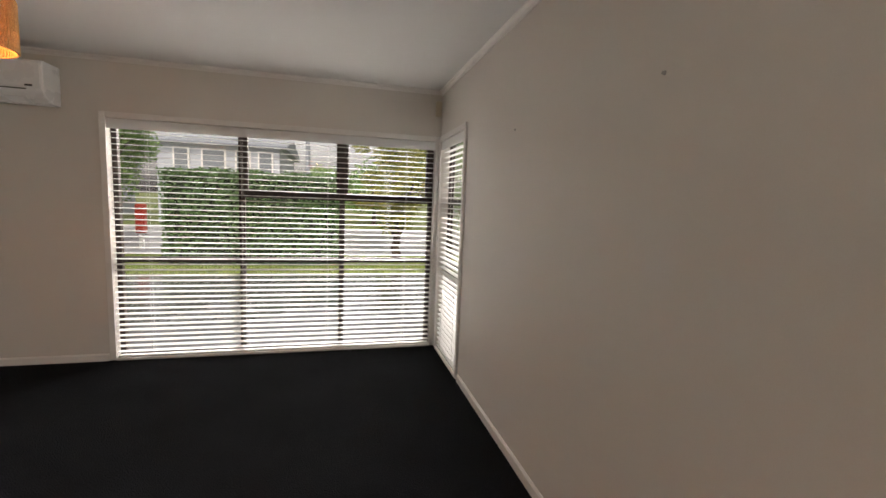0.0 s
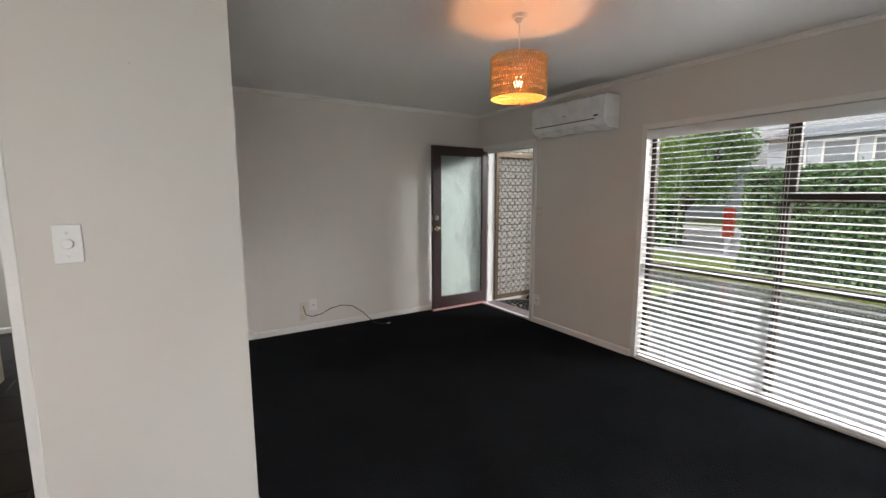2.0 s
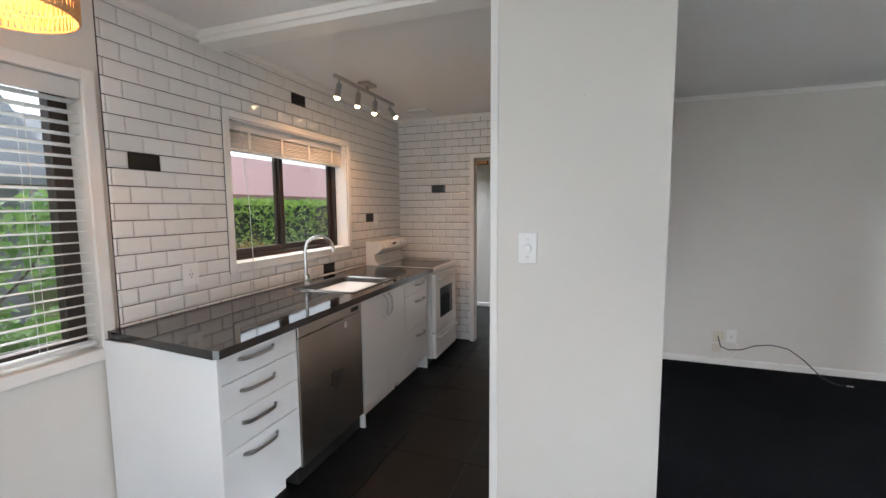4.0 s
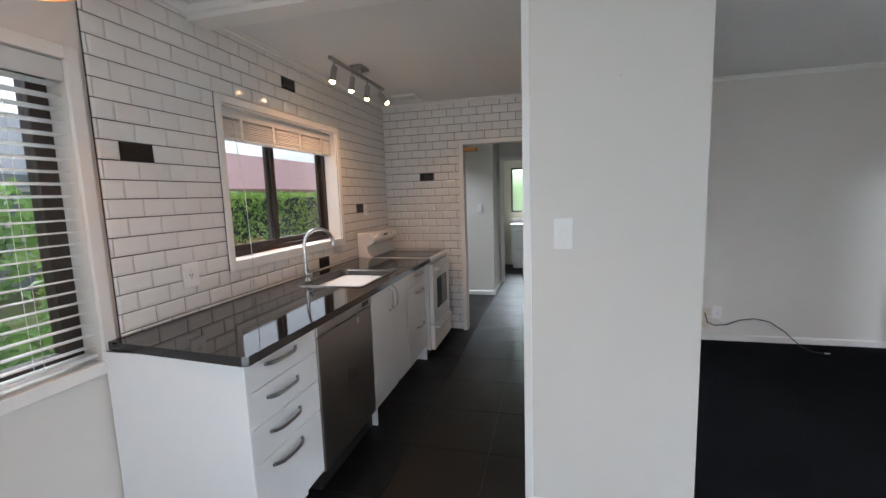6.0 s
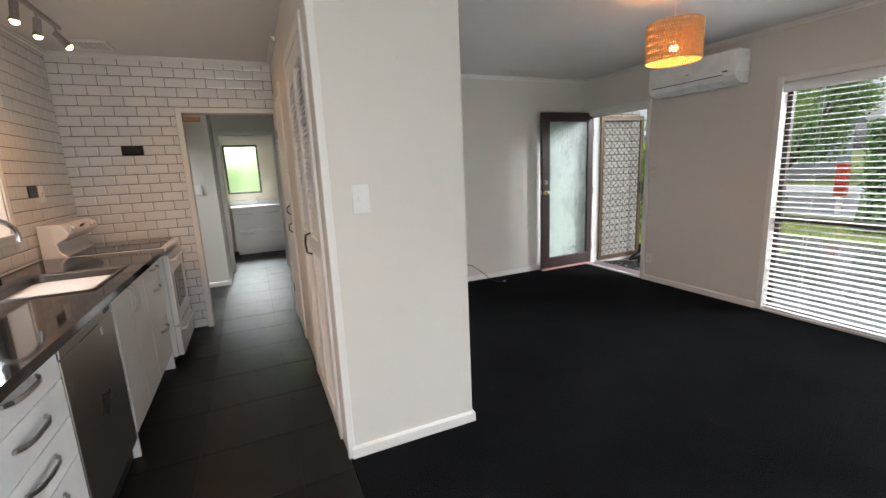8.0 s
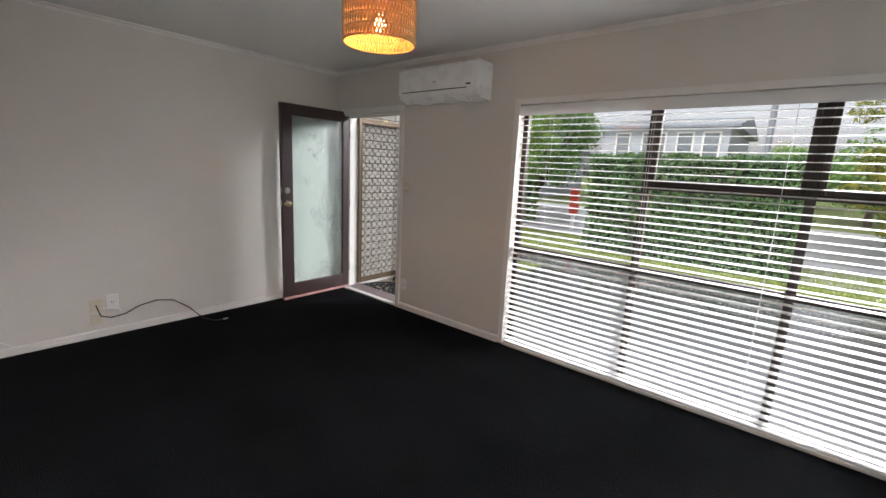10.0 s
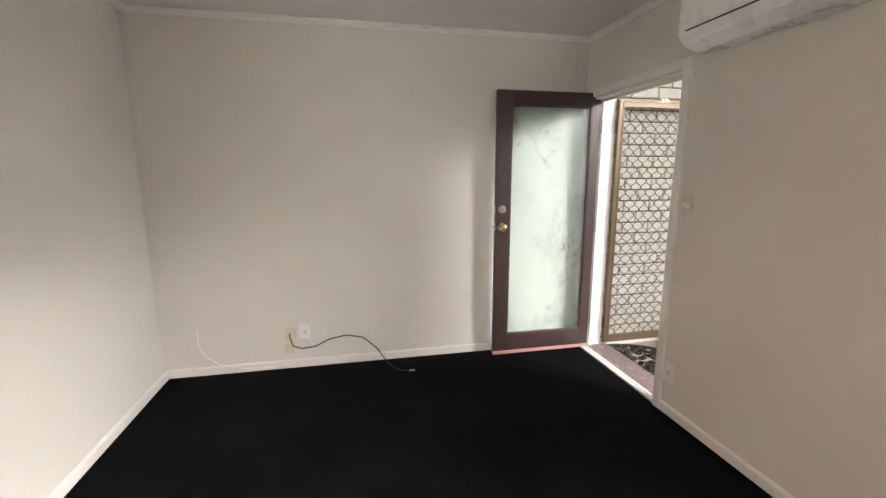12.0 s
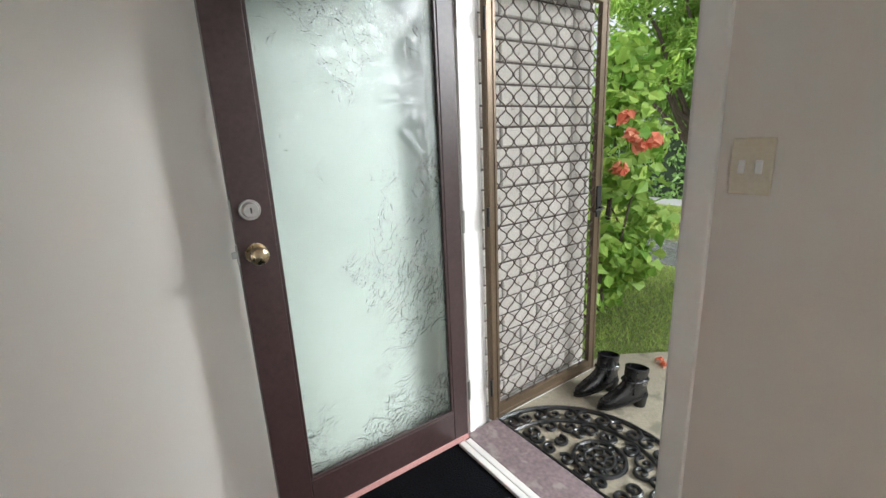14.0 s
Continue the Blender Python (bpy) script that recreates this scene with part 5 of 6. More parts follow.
def boot(at, turn):
    """An ankle boot, toe along -x before the turn: sole, block heel, foot, shaft and strap."""
    root = thing("ankle_boot", at, "black leather ankle boot with block heel and buckle strap", "boot", "pair of boots by the door")
    m = Matrix.Translation(at) @ pose(0, 0, 0, 0, 0, turn)

    def done(nm, bm, mt, bev=0.0):
        bm.transform(m)
        return finish(nm, bm, mt, root, bev, True)

    def oval(cx, rx, ry, z, tilt=0.0, k=18):
        return [(cx + rx * math.cos(2 * math.pi * i / k), ry * math.sin(2 * math.pi * i / k), z + tilt * math.cos(2 * math.pi * i / k)) for i in range(k)]
    bm = bmesh.new()
    loft(bm, [oval(-0.012, 0.126, 0.039, 0.042, 0.032), oval(-0.012, 0.131, 0.043, 0.052, 0.031), oval(-0.010, 0.127, 0.044, 0.066, 0.024), oval(0.004, 0.110, 0.042, 0.086, 0.024), oval(0.026, 0.086, 0.040, 0.108, 0.018),
              oval(0.044, 0.066, 0.039, 0.132, 0.008), oval(0.052, 0.060, 0.039, 0.160, 0.0), oval(0.056, 0.061, 0.041, 0.195, -0.010), oval(0.057, 0.062, 0.042, 0.214, -0.012), oval(0.057, 0.057, 0.037, 0.216, -0.012),
              oval(0.056, 0.052, 0.033, 0.12, 0.0)])
    done("upper", bm, LEATHER)
    bm = bmesh.new()
    loft(bm, [oval(-0.012, 0.130, 0.042, 0.031, 0.029), oval(-0.012, 0.134, 0.045, 0.038, 0.031), oval(-0.012, 0.134, 0.045, 0.046, 0.031)])
    done("sole", bm, RUBBER)
    bm = bmesh.new()
    loft(bm, [oval(0.080, 0.030, 0.031, 0.0), oval(0.080, 0.031, 0.032, 0.008), oval(0.082, 0.038, 0.039, 0.066)])
    done("heel", bm, RUBBER)
    bm = bmesh.new()
    tube(bm, [(0.050 + 0.066 * math.cos(2 * math.pi * i / 24), 0.0425 * math.sin(2 * math.pi * i / 24), 0.150) for i in range(24)], 0.0055, 6, True)
    done("strap", bm, LEATHER)
    bm = bmesh.new()
    tube(bm, [(0.075 + 0.012 * a, -0.0475, 0.150 + 0.011 * b) for a, b in ((-1, -1), (1, -1), (1, 1), (-1, 1))], 0.0022, 6, True)
    tube(bm, [(0.075 + 0.012 * a, 0.0475, 0.150 + 0.011 * b) for a, b in ((-1, -1), (1, -1), (1, 1), (-1, 1))], 0.0022, 6, True)
    done("buckle", bm, CHROME)
    bm = bmesh.new()
    tube(bm, [(0.020, 0.0435, 0.085), (0.022, 0.0440, 0.13), (0.024, 0.0420, 0.19)], 0.0022, 6)
    tube(bm, [(0.020, -0.0435, 0.085), (0.022, -0.0440, 0.13), (0.024, -0.0420, 0.19)], 0.0022, 6)
    done("side_zip", bm, BLACK)
    return root


first = boot((-3.471, 5.303, -0.03), -290)
copy_thing(first, pose(-3.312, 5.298, -0.03, 0, 0, -7))

fallen = thing("fallen_flower", (-3.42, 5.83, -0.03), "pale pink fallen hibiscus flower on the porch", "flower")
P, N = ball_cloud([(-3.42, 5.83, -0.012), (-3.38, 5.82, -0.014)], [0.025, 0.02], 26, 4, 0.5)
leaves("petal", PETAL, P, N, 0.022, fallen, 0.6, 0.6, 3)

# ---------------------------------------------------------------- outdoors, street side
tagged(solid("ground", GRASS, [(-400, 400, -400, 400, -3.0, GZ - 0.03)]), "lawn and distant ground", "ground", "", "structure")
tagged(solid("driveway", WET, [(-2.9, 30, NORTH + 0.12, 9.35, GZ - 0.2, GZ), (-6.0, -2.9, 8.2, 9.35, GZ - 0.2, GZ)]), "wet pale concrete driveway in front of the window", "driveway", "", "structure")
tagged(solid("verge", GRASS, [(-14, 30, 9.35, 12.2, GZ - 0.2, GZ + 0.01), (-14, -2.9, 5.5, 8.2, GZ - 0.2, GZ - 0.005)]), "green lawn verge between drive and street", "lawn", "", "structure")
tagged(solid("road", ROAD, [(-60, 60, 13.2, 20.5, GZ - 0.2, GZ - 0.01)]), "wet grey asphalt street", "road", "", "structure")
tagged(solid("pavement", PATHC, [(-60, 60, 12.2, 13.2, GZ - 0.2, GZ + 0.02), (0.50, 1.45, 10.6, 12.2, GZ - 0.1, GZ + 0.025), (-60, 60, 20.5, 21.8, GZ - 0.2, GZ + 0.05)]), "pale concrete footpath along the street", "footpath", "", "structure")


def hedge(x0, x1, y0, y1, z1, n, seed, label, mat=None, size=0.055, rough=0.12, z0=None):
    z0 = GZ if z0 is None else z0
    root = thing("hedge", ((x0 + x1) / 2, (y0 + y1) / 2, z0), label, "hedge")
    # plain dark box, painted shade behind the leaves
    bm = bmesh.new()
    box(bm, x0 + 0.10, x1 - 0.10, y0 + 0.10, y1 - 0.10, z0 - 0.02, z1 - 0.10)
    finish("shade_core", bm, CORE, root)
    P, N = box_cloud(x0, x1, y0, y1, z0 + 0.02, z1, n, seed, rough)
    leaves("foliage", mat or LEAF_HEDGE, P, N, size, root, 0.5, 0.8, seed)
    return root


hedge(-3.1, 0.42, 10.25, 11.3, 1.85, 15000, 11, "clipped dense green hedge beside the wet drive")


def bush(name, base, centres, radii, n, size, mat, seed, label, category="bush", narrow=0.5, stems=6):
    root = thing(name, base, label, category)
    limbs = []
    for k in range(stems):
        c = centres[(k * 7) % len(centres)]
        limbs.append((limb((base[0] + 0.06 * math.cos(k), base[1] + 0.06 * math.sin(k), base[2] - 0.02), c, 0.08, seed + k), 0.018, 0.005))
    branches("stem", limbs, root)
    P, N = ball_cloud(centres, radii, n, seed)
    leaves("foliage", mat, P, N, size, root, narrow, 0.7, seed)
    return root


def crown(cx, cy, cz, rx, ry, rz, n, seed, r0, r1):
    rng = random.Random(seed)
    out, rad = [], []
    while len(out) < n:
        p = Vector((rng.uniform(-1, 1), rng.uniform(-1, 1), rng.uniform(-1, 1)))
        if 0.25 < p.length < 1.0:
            out.append((cx + p.x * rx, cy + p.y * ry, cz + p.z * rz))
            rad.append(rng.uniform(r0, r1))
    return out, rad


def tree(name, base, top, spread, n_clumps, n_leaves, size, mat, seed, label, narrow=0.45, trunk=0.10, low=0.9, clump=(0.25, 0.5)):
    root = thing(name, base, label, "tree")
    cz = (low + top) / 2
    centres, radii = crown(base[0], base[1], cz, spread, spread, (top - low) / 2, n_clumps, seed, *clump)
    fork = Vector((base[0] + 0.05, base[1], base[2] + (low - base[2]) * 0.8))
    limbs = [(limb((base[0], base[1], base[2] - 0.05), fork, 0.05, seed), trunk, trunk * 0.75)]
    for k in range(min(12, n_clumps)):
        limbs.append((limb(fork, centres[k], 0.12, seed + k), trunk * 0.55, 0.012))
    branches("trunk", limbs, root)
    P, N = ball_cloud(centres, radii, n_leaves, seed)
    leaves("foliage", mat, P, N, size, root, narrow, 0.8, seed)
    return root


tree("street_tree", (-6.6, 14.6, GZ), 4.6, 1.8, 36, 10000, 0.08, LEAF_TREE, 21, "round leafy green tree across the verge", 0.5, 0.09, 1.1, (0.3, 0.6))
tree("golden_conifer", (1.85, 11.5, GZ), 4.3, 1.0, 60, 17000, 0.085, LEAF_GOLD, 22, "golden green feathery conifer beside the path", 0.22, 0.13, 0.55, (0.2, 0.42))
tree("conifer", (4.2, 11.6, GZ), 3.4, 1.0, 36, 8000, 0.06, LEAF_TREE, 23, "dark green conifer by the drive", 0.25, 0.12, 0.3, (0.25, 0.45))
for k, (x, y, top, s) in enumerate(((-12, 24, 5.0, 2.4), (2.6, 27, 3.4, 1.6), (7.5, 24, 4.6, 2.4), (-16, 30, 6, 3.2), (0.5, 38, 3.9, 2.6), (12, 32, 6, 3.6))):
    tree("distant_tree", (x, y, GZ), top, s, 26, 3200, 0.16, LEAF_TREE, 40 + k, "leafy green tree along the far side of the street", 0.5, 0.16, 0.8, (0.6, 1.1))


def house(name, x0, x1, y0, y1, eave, ridge, wall_mat, roof_mat, label, along="x", windows=()):
    root = thing(name, ((x0 + x1) / 2, (y0 + y1) / 2, GZ), label, "house")
    solid("wall", wall_mat, [(x0, x1, y0, y1, GZ - 0.1, eave)], root)
    bm = bmesh.new()
    o = 0.4
    if along == "x":
        ym = (y0 + y1) / 2
        prism(bm, [(y0 - o, eave - 0.08), (ym, ridge), (y1 + o, eave - 0.08), (y1 + o, eave - 0.2), (y0 - o, eave - 0.2)], "x", x0 - o, x1 + o)
    else:
        xm = (x0 + x1) / 2
        gable = bmesh.new()
        prism(gable, [(x0, eave), (x1, eave), (xm, ridge - 0.22)], "y", y0, y1)
        finish("gable", gable, wall_mat, root)
        prism(bm, [(x0 - o, eave - 0.16), (xm, ridge), (x1 + o, eave - 0.16), (x1 + o, eave - 0.30), (xm, ridge - 0.16), (x0 - o, eave - 0.30)], "y", y0 - o, y1 + o)
    finish("roof", bm, roof_mat, root)
    for face, a0, a1, z0, z1 in windows:
        if face == "y0":
            solid("window", WINDOW_DARK, [(a0, a1, y0 - 0.04, y0 + 0.02, z0, z1)], root)
            solid("window_trim", TRIM, [(a0 - 0.08, a0, y0 - 0.06, y0, z0 - 0.08, z1 + 0.08), (a1, a1 + 0.08, y0 - 0.06, y0, z0 - 0.08, z1 + 0.08), (a0, a1, y0 - 0.06, y0, z1, z1 + 0.08), (a0, a1, y0 - 0.06, y0, z0 - 0.08, z0)], root)
        else:
            solid("window", WINDOW_DARK, [(a0, a1, y1 - 0.02, y1 + 0.04, z0, z1)], root)
            solid("window_trim", TRIM, [(a0 - 0.08, a0, y1, y1 + 0.06, z0 - 0.08, z1 + 0.08), (a1, a1 + 0.08, y1, y1 + 0.06, z0 - 0.08, z1 + 0.08), (a0, a1, y1, y1 + 0.06, z1, z1 + 0.08), (a0, a1, y1, y1 + 0.06, z0 - 0.08, z0)], root)
    return root


house("street_house", -8.4, -2.6, 25, 33, 4.05, 4.75, HOUSE_GREY, ROOF_GREY, "pale blue-grey house with white trims and a low grey roof", "x",
      [("y0", -7.6, -7.0, 0.9, 3.6), ("y0", -6.3, -5.3, 0.9, 3.6), ("y0", -4.7, -4.1, 0.9, 3.6), ("y0", -3.6, -3.0, 0.9, 3.6)])
house("street_house", -24, -13, 26, 34, 3.0, 5.0, HOUSE_GREY, ROOF_GREY, "pale house with a grey roof behind trees", "x", [("y0", -20, -18, 0.9, 2.2)])
house("street_house", 9, 20, 28, 36, 3.0, 5.0, HOUSE_GREY, ROOF_GREY, "pale house with a grey roof down the street", "x", [("y0", 11, 13, 0.9, 2.2)])
pole = thing("power_pole", (-1.0, 22.5, GZ), "tall grey timber power pole with a crossarm", "pole")
bm = bmesh.new()
rod(bm, (-1.0, 22.5, GZ - 0.1), (-1.0, 22.5, 8.0), 0.13, 12, 0.10)
finish("post", bm, ROOF_GREY, pole, 0.0, True)
solid("crossarm", BARK, [(-2.0, 0.0, 22.42, 22.52, 7.2, 7.32)], pole)
post = thing("letterbox", (-4.55, 13.1, GZ), "bright red mailbox post by the street", "mailbox")
solid("body", RED, [(-4.66, -4.44, 13.0, 13.2, 0.30, 1.05)], post, 0.03)
solid("post", PLASTIC, [(-4.60, -4.50, 13.05, 13.15, GZ, 0.30)], post, 0.01)

# grass blades near the porch and along the verge


def grass(name, x0, x1, y0, y1, z, n, seed, size):
    rng = np.random.default_rng(seed)
    P = np.stack([rng.uniform(x0, x1, n), rng.uniform(y0, y1, n), np.full(n, z)], 1)
    root = thing(name, ((x0 + x1) / 2, (y0 + y1) / 2, z), "short uneven green lawn grass", "grass", "", "stuff")
    s = size * rng.uniform(0.5, 1.4, (n, 1))
    lean = rng.normal(0, 0.5, (n, 3)) * s
    lean[:, 2] = 0
    side = rng.normal(0, 1, (n, 3))
    side[:, 2] = 0
    side *= 0.14 * size / (np.linalg.norm(side, axis=1)[:, None] + 1e-6)
    tip = P + lean + np.array((0, 0, 1)) * s
    V = np.stack([P - side, P + side, tip], 1).reshape(-1, 3)
    me = bpy.data.meshes.new("blades")
    me.from_pydata(V.tolist(), [], np.arange(n * 3).reshape(-1, 3).tolist())
    me.materials.append(BLADE)
    ob = new("blades", me)
    ob.parent = root
    ob.matrix_parent_inverse = Matrix.Translation(-root.location)
    tagged(ob, "", "", "", "stuff")


grass("lawn_grass", -9.0, -2.95, 5.6, 8.15, GZ - 0.01, 46000, 61, 0.034)
grass("verge_grass", -9.0, 6.0, 9.4, 12.1, GZ + 0.008, 50000, 62, 0.06)

# hibiscus by the porch and the tree behind it
hc, hr = crown(-4.36, 6.35, 0.95, 0.56, 0.66, 1.15, 44, 71, 0.14, 0.26)
hib = bush("hibiscus_bush", (-4.3, 6.35, GZ), hc, hr, 3300, 0.062, LEAF_BRIGHT, 72, "glossy bright green hibiscus bush with coral flowers", "bush", 0.62, 10)
for k, (x, y, z) in enumerate(((-3.74, 6.0, 1.24), (-3.80, 6.02, 1.30), (-3.86, 6.0, 1.10), (-3.68, 6.05, 1.26), (-3.90, 6.1, 1.42))):
    P, N = ball_cloud([(x, y, z)], [0.045], 22, 80 + k, 0.8)
    leaves("flower", PETAL, P, N, 0.042, hib, 0.62, 0.5, 90 + k, "coral pink hibiscus flower")
tree("long_leaf_tree", (-5.45, 10.3, GZ), 4.3, 1.35, 60, 15000, 0.10, LEAF_BRIGHT, 73, "leafy tree with long narrow bright leaves", 0.2, 0.09, 1.35, (0.25, 0.5))
hedge(-12, -6.2, 13.0, 13.9, 1.3, 6000, 75, "loose green hedge beyond the lawn", LEAF_TREE, 0.07, 0.2)
tagged(solid("stepping_slab", PATHC, [(-3.35, -2.85, 6.35, 6.95, GZ - 0.05, GZ + 0.02)], bevel=0.02), "pale concrete stepping slab in the lawn", "paving slab")

# ---------------------------------------------------------------- outdoors, kitchen side
hedge(-16.5, -3.6, -6.4, -5.2, 1.62, 26000, 31, "long clipped green hedge outside the kitchen", LEAF_BRIGHT, 0.05, 0.10, -0.3)
house("neighbour_house", -26, -9.5, -17.5, -10.0, 2.0, 3.75, HOUSE_GREY, ROOF_RED, "low pale house with a faded red tile roof", "x", [("y1", -16, -14, 0.9, 1.8)])
house("neighbour_house", -8.5, -3.8, -15.5, -9.5, 2.2, 3.9, HOUSE_GREY, ROOF_GREY, "pale house with a grey roof behind the hedge", "x", [("y1", -6.5, -5.2, 0.9, 1.8)])
oc, orr = crown(-4.75, -4.0, 0.50, 0.65, 0.5, 0.42, 22, 33, 0.15, 0.28)
bush("autumn_shrub", (-4.75, -4.0, GZ - 0.03), oc, orr, 2600, 0.04, LEAF_ORANGE, 34, "low orange and green autumn shrub", "shrub", 0.35)
sc, sr = crown(-0.3, -2.5, 0.85, 1.3, 0.55, 0.95, 40, 35, 0.2, 0.4)
bush("garden_shrub", (-0.3, -2.5, GZ - 0.03), sc, sr, 5200, 0.06, LEAF_TREE, 36, "dense green garden shrub outside the dining window", "shrub", 0.5, 8)
house("garden_shed", -3.0, 4.0, -9.0, -6.6, 2.0, 3.4, ROOF_GREY, ROOF_GREY, "dark grey shed behind the shrubs", "x")
wing = wall("wall_wing", MORTAR, -4.50, -4.40, -2.0, -1.25, GZ - 0.1, 2.6, (), "white painted brick wing wall outside the kitchen")
hedge(-9.9, -9.2, -0.8, 1.6, 2.3, 5000, 37, "green hedge outside the bathroom window", LEAF_BRIGHT, 0.07, 0.15)

# ---------------------------------------------------------------- tiles, bricks and floor pieces


def shared_mesh(name, bm, mat):
    bmesh.ops.recalc_face_normals(bm, faces=bm.faces)
    me = bpy.data.meshes.new(name)
    bm.to_mesh(me)
    bm.free()
    me.materials.append(mat)
    return me


def tile_bm(bm, w, h, m=None):
    """A bevelled metro tile facing +y, centred, its back on y = 0."""
    e, t0, t1 = min(0.011, w * 0.3, h * 0.3), 0.0055, 0.0085
    vs = []
    for inset, y in ((0, 0.0), (0, t0), (e, t1)):
        vs.append([bm.verts.new(m @ Vector(p) if m else p) for p in ((-w / 2 + inset, y, -h / 2 + inset), (w / 2 - inset, y, -h / 2 + inset), (w / 2 - inset, y, h / 2 - inset), (-w / 2 + inset, y, h / 2 - inset))])
    for a, b in zip(vs, vs[1:]):
        for k in range(4):
            bm.faces.new((a[k], a[(k + 1) % 4], b[(k + 1) % 4], b[k]))
    bm.faces.new(vs[-1])


TILE_CACHE = {}


def tile_mesh(w, h, black=False):
    key = (round(w, 3), round(h, 3), black)
    if key not in TILE_CACHE:
        bm = bmesh.new()
        tile_bm(bm, key[0], key[1])
        TILE_CACHE[key] = shared_mesh("tile", bm, TILE_BLACK if black else TILE)
    return TILE_CACHE[key]


def tiling(root, a0, a1, z0, z1, holes, blacks, place, pw, ph, az, zz, near, group_rest):
    """Half-bond rows of tiles over a0..a1, z0..z1. place(a, z): pose of a tile; near(a): whether it is a part of its own."""
    gap = 0.0042
    rest = bmesh.new()
    r0 = int(math.floor((z0 - zz) / ph))
    z = zz + r0 * ph
    row = r0
    while z < z1 - 0.004:
        lo, hi = max(z, z0), min(z + ph, z1)
        off = az + (pw / 2 if row % 2 else 0)
        c = int(math.floor((a0 - off) / pw))
        a = off + c * pw
        while a < a1 - 0.004:
            spans = [(max(a, a0), min(a + pw, a1), lo, hi)]
            for h in holes:
                nxt = []
                for s in spans:
                    if s[1] <= h[0] or s[0] >= h[1] or s[3] <= h[2] or s[2] >= h[3]:
                        nxt.append(s)
                        continue
                    if s[0] < h[0]:
                        nxt.append((s[0], h[0], s[2], s[3]))
                    if s[1] > h[1]:
                        nxt.append((h[1], s[1], s[2], s[3]))
                    m0, m1 = max(s[0], h[0]), min(s[1], h[1])
                    if s[2] < h[2]:
                        nxt.append((m0, m1, s[2], h[2]))
                    if s[3] > h[3]:
                        nxt.append((m0, m1, h[3], s[3]))
                spans = nxt
            for s in spans:
                w, h = s[1] - s[0] - gap, s[3] - s[2] - gap
                if w < 0.008 or h < 0.008:
                    continue
                ca, cz = (s[0] + s[1]) / 2, (s[2] + s[3]) / 2
                dark = any(abs(ca - b[0]) < pw / 2 and abs(cz - b[1]) < ph / 2 for b in blacks)
                m = place(ca, cz)
                if near(ca) or dark:
                    ob = new("tile", tile_mesh(w, h, dark))
                    ob.parent = root
                    ob.matrix_parent_inverse = root.matrix_basis.inverted()
                    ob.matrix_basis = m
                else:
                    tile_bm(rest, w, h, m)
            a += pw
        z += ph
        row += 1
    if len(rest.verts):
        ob = new("tiles", shared_mesh("tiles", rest, TILE))
        ob.parent = root
        ob.matrix_parent_inverse = root.matrix_basis.inverted()
        tagged(ob, group_rest, "", "", "stuff")
    else:
        rest.free()


PW, PH = 0.155, 0.0797
bed = tagged(wall("wall_splashback", GROUT, KEND, -0.622, SOUTH, SOUTH + 0.006, 0.0, H, [KWIN]), "white bevelled metro tiles with grey grout", "tiled wall", "", "structure")
SB = (KWIN[0] - 0.042, KWIN[1] + 0.042, KWIN[2] - 0.042, KWIN[3] + 0.042)
tiling(bed, KEND + 0.008, -0.622, 0.86, H - 0.004, [SB], [(-0.792, 1.672), (-2.005, 2.24), (-2.885, 1.35), (-2.335, 0.952)],
       lambda a, z: pose(a, SOUTH + 0.0055, z), PW, PH, -0.7145 - 5 * PW, 1.632, lambda a: a > -1.62 or False, "white metro tiles with grey joints")
bed2 = tagged(wall("wall_kitchen_end_tiles", GROUT, KEND, KEND + 0.006, SOUTH + 0.006, PIL_S, 0.0, H, [(-0.10, 0.65, 0.0, 1.955)]), "white bevelled metro tiles with grey grout", "tiled wall", "", "structure")
tiling(bed2, SOUTH + 0.008, PIL_S, 0.004, H - 0.004, [(-0.145, 0.70, 0.0, 2.0)], [(-0.497, 1.645)],
       lambda a, z: pose(KEND + 0.0055, a, z, 0, 0, -90), PW, PH, -0.497 - PW / 2, 1.605, lambda a: True, "white metro tiles")

# painted bricks beside the porch
BRICK_CACHE = {}


def brick_mesh(w, h):
    key = (round(w, 3), round(h, 3))
    if key not in BRICK_CACHE:
        bm = bmesh.new()
        w, h = key
        vs = []
        for inset, y in ((0, 0.0), (0, 0.006), (0.006, 0.011)):
            vs.append([bm.verts.new(p) for p in ((-w / 2 + inset, y, -h / 2 + inset), (w / 2 - inset, y, -h / 2 + inset), (w / 2 - inset, y, h / 2 - inset), (-w / 2 + inset, y, h / 2 - inset))])
        for a, b in zip(vs, vs[1:]):
            for k in range(4):
                bm.faces.new((a[k], a[(k + 1) % 4], b[(k + 1) % 4], b[k]))
        bm.faces.new(vs[-1])
        BRICK_CACHE[key] = shared_mesh("brick", bm, BRICK)
    return BRICK_CACHE[key]


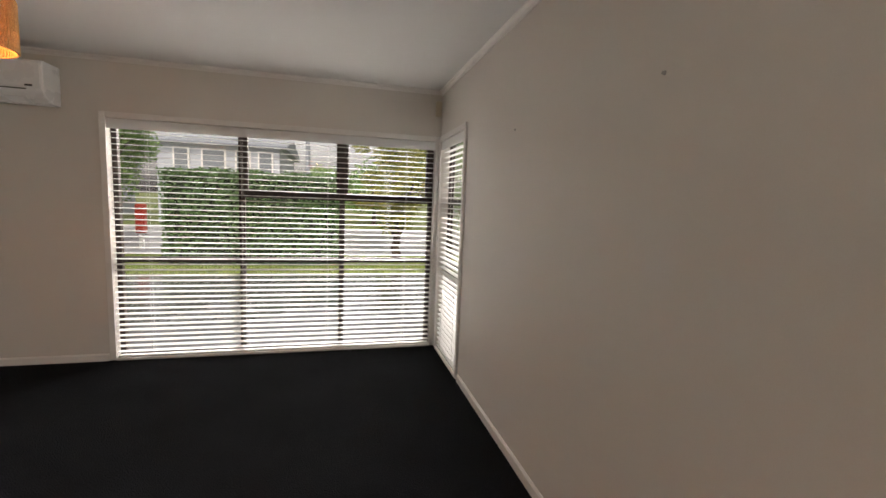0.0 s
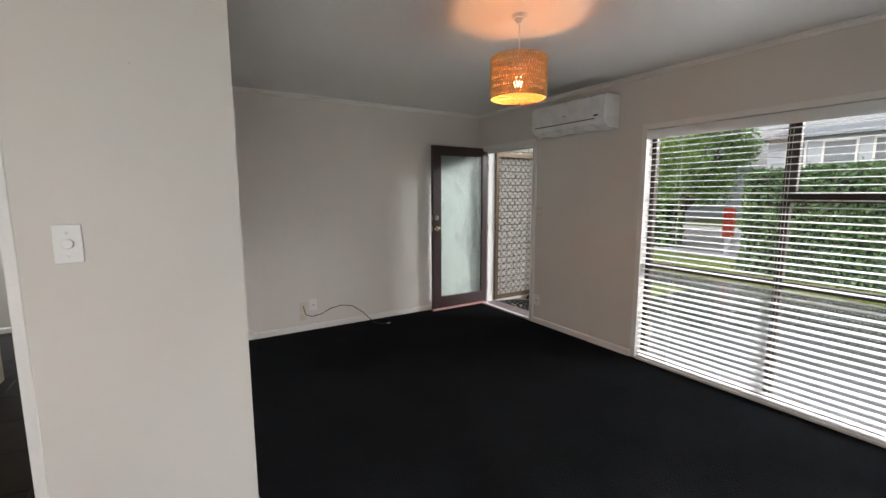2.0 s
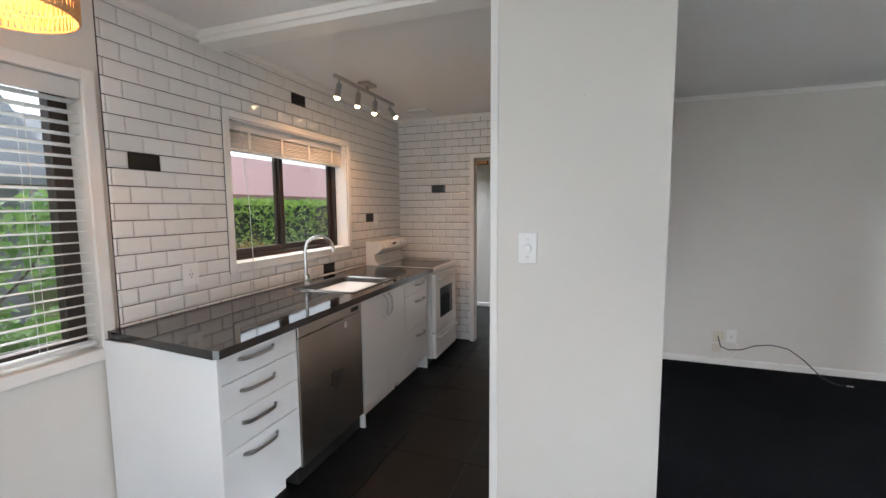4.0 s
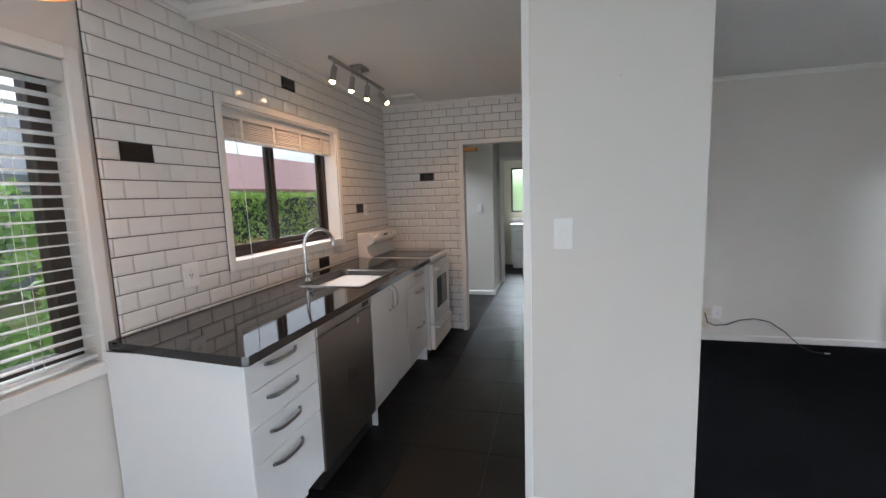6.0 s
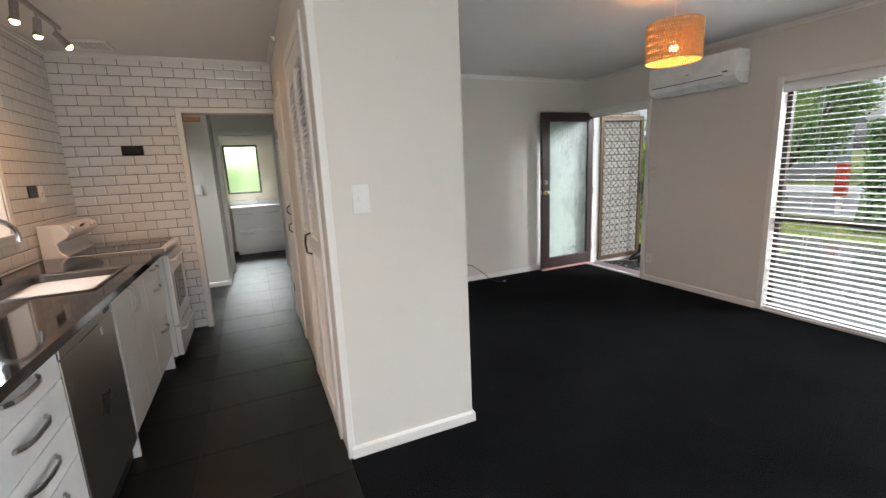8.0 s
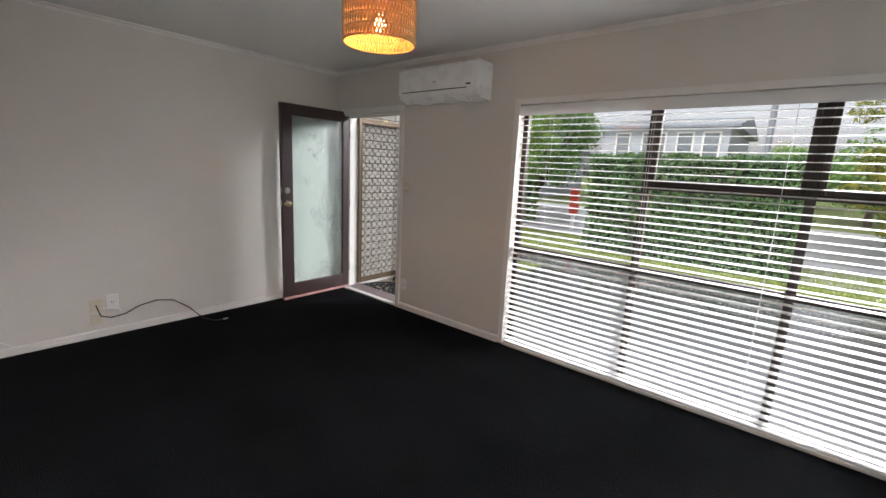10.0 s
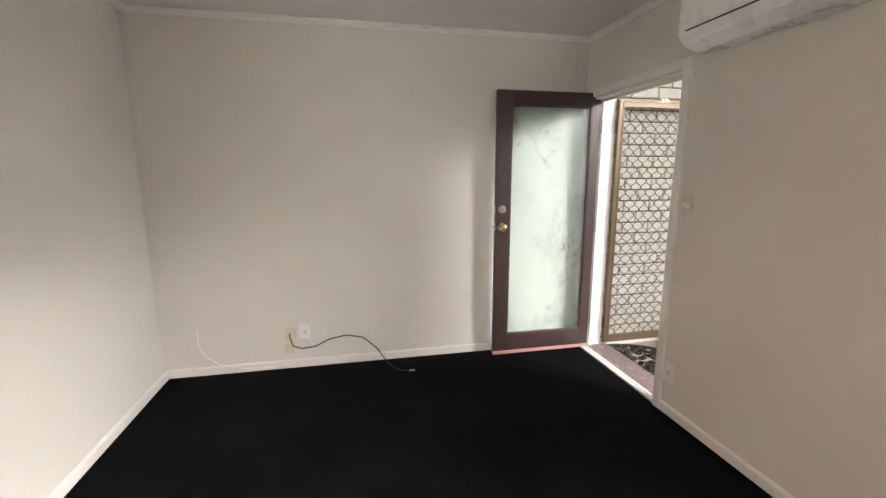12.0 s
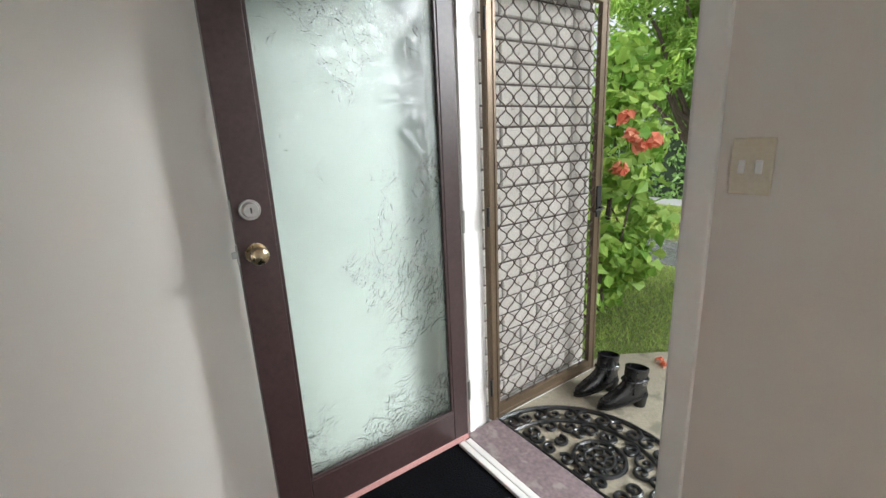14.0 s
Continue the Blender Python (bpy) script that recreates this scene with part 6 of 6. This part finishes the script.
def bricks(root, a0, a1, z0, z1, place, seed):
    rng = random.Random(seed)
    row, z = 0, z0
    while z < z1:
        a = a0 - (0.12 if row % 2 else 0)
        while a < a1:
            lo, hi = max(a, a0), min(a + 0.24, a1)
            if hi - lo > 0.03:
                ob = new("brick", brick_mesh(hi - lo - 0.008, 0.080))
                ob.parent = root
                ob.matrix_basis = place((lo + hi) / 2, z + 0.044) @ pose(0, rng.uniform(-0.002, 0.001), 0, rng.uniform(-0.6, 0.6), rng.uniform(-0.4, 0.4), 0)
            a += 0.24
        z += 0.089
        row += 1


bricks(brick_wall, 4.59, 5.47, GZ, 2.55, lambda a, z: pose(WEST - 0.004, a, z, 0, 0, -90), 7)
bricks(wing, -2.0, -1.25, GZ, 2.5, lambda a, z: pose(-4.40, a, z, 0, 0, -90), 8)

# vinyl floor tiles
TW, TL = 0.4575, 0.4575
vm = {}


def vinyl_piece(x0, x1, y0, y1):
    key = (round(x1 - x0, 3), round(y1 - y0, 3))
    if key not in vm:
        bm = bmesh.new()
        w, d = key[0] - 0.0025, key[1] - 0.0025
        lo = [bm.verts.new((sx * w / 2, sy * d / 2, -0.004)) for sx, sy in ((-1, -1), (1, -1), (1, 1), (-1, 1))]
        mid = [bm.verts.new((sx * w / 2, sy * d / 2, -0.001)) for sx, sy in ((-1, -1), (1, -1), (1, 1), (-1, 1))]
        top = [bm.verts.new((sx * (w / 2 - 0.0015), sy * (d / 2 - 0.0015), 0.0)) for sx, sy in ((-1, -1), (1, -1), (1, 1), (-1, 1))]
        for a, b in ((lo, mid), (mid, top)):
            for k in range(4):
                bm.faces.new((a[k], a[(k + 1) % 4], b[(k + 1) % 4], b[k]))
        bm.faces.new(top)
        vm[key] = shared_mesh("vinyl_tile", bm, VINYL)
    ob = new("vinyl_tile", vm[key])
    ob.parent = vinyl_floor
    ob.matrix_basis = pose((x0 + x1) / 2, (y0 + y1) / 2, 0.0)


for rx0, rx1, ry0, ry1 in ((-3.74, EAST, SOUTH, 0.668), (-8.0, -3.74, -0.95, 1.55)):
    x = -1.50 - TL * 20
    while x < rx1:
        y = -0.022 - TW * 6
        while y < ry1:
            q = (max(x, rx0), min(x + TL, rx1), max(y, ry0), min(y + TW, ry1))
            if q[1] - q[0] > 0.02 and q[3] - q[2] > 0.02:
                vinyl_piece(*q)
            y += TW
        x += TL
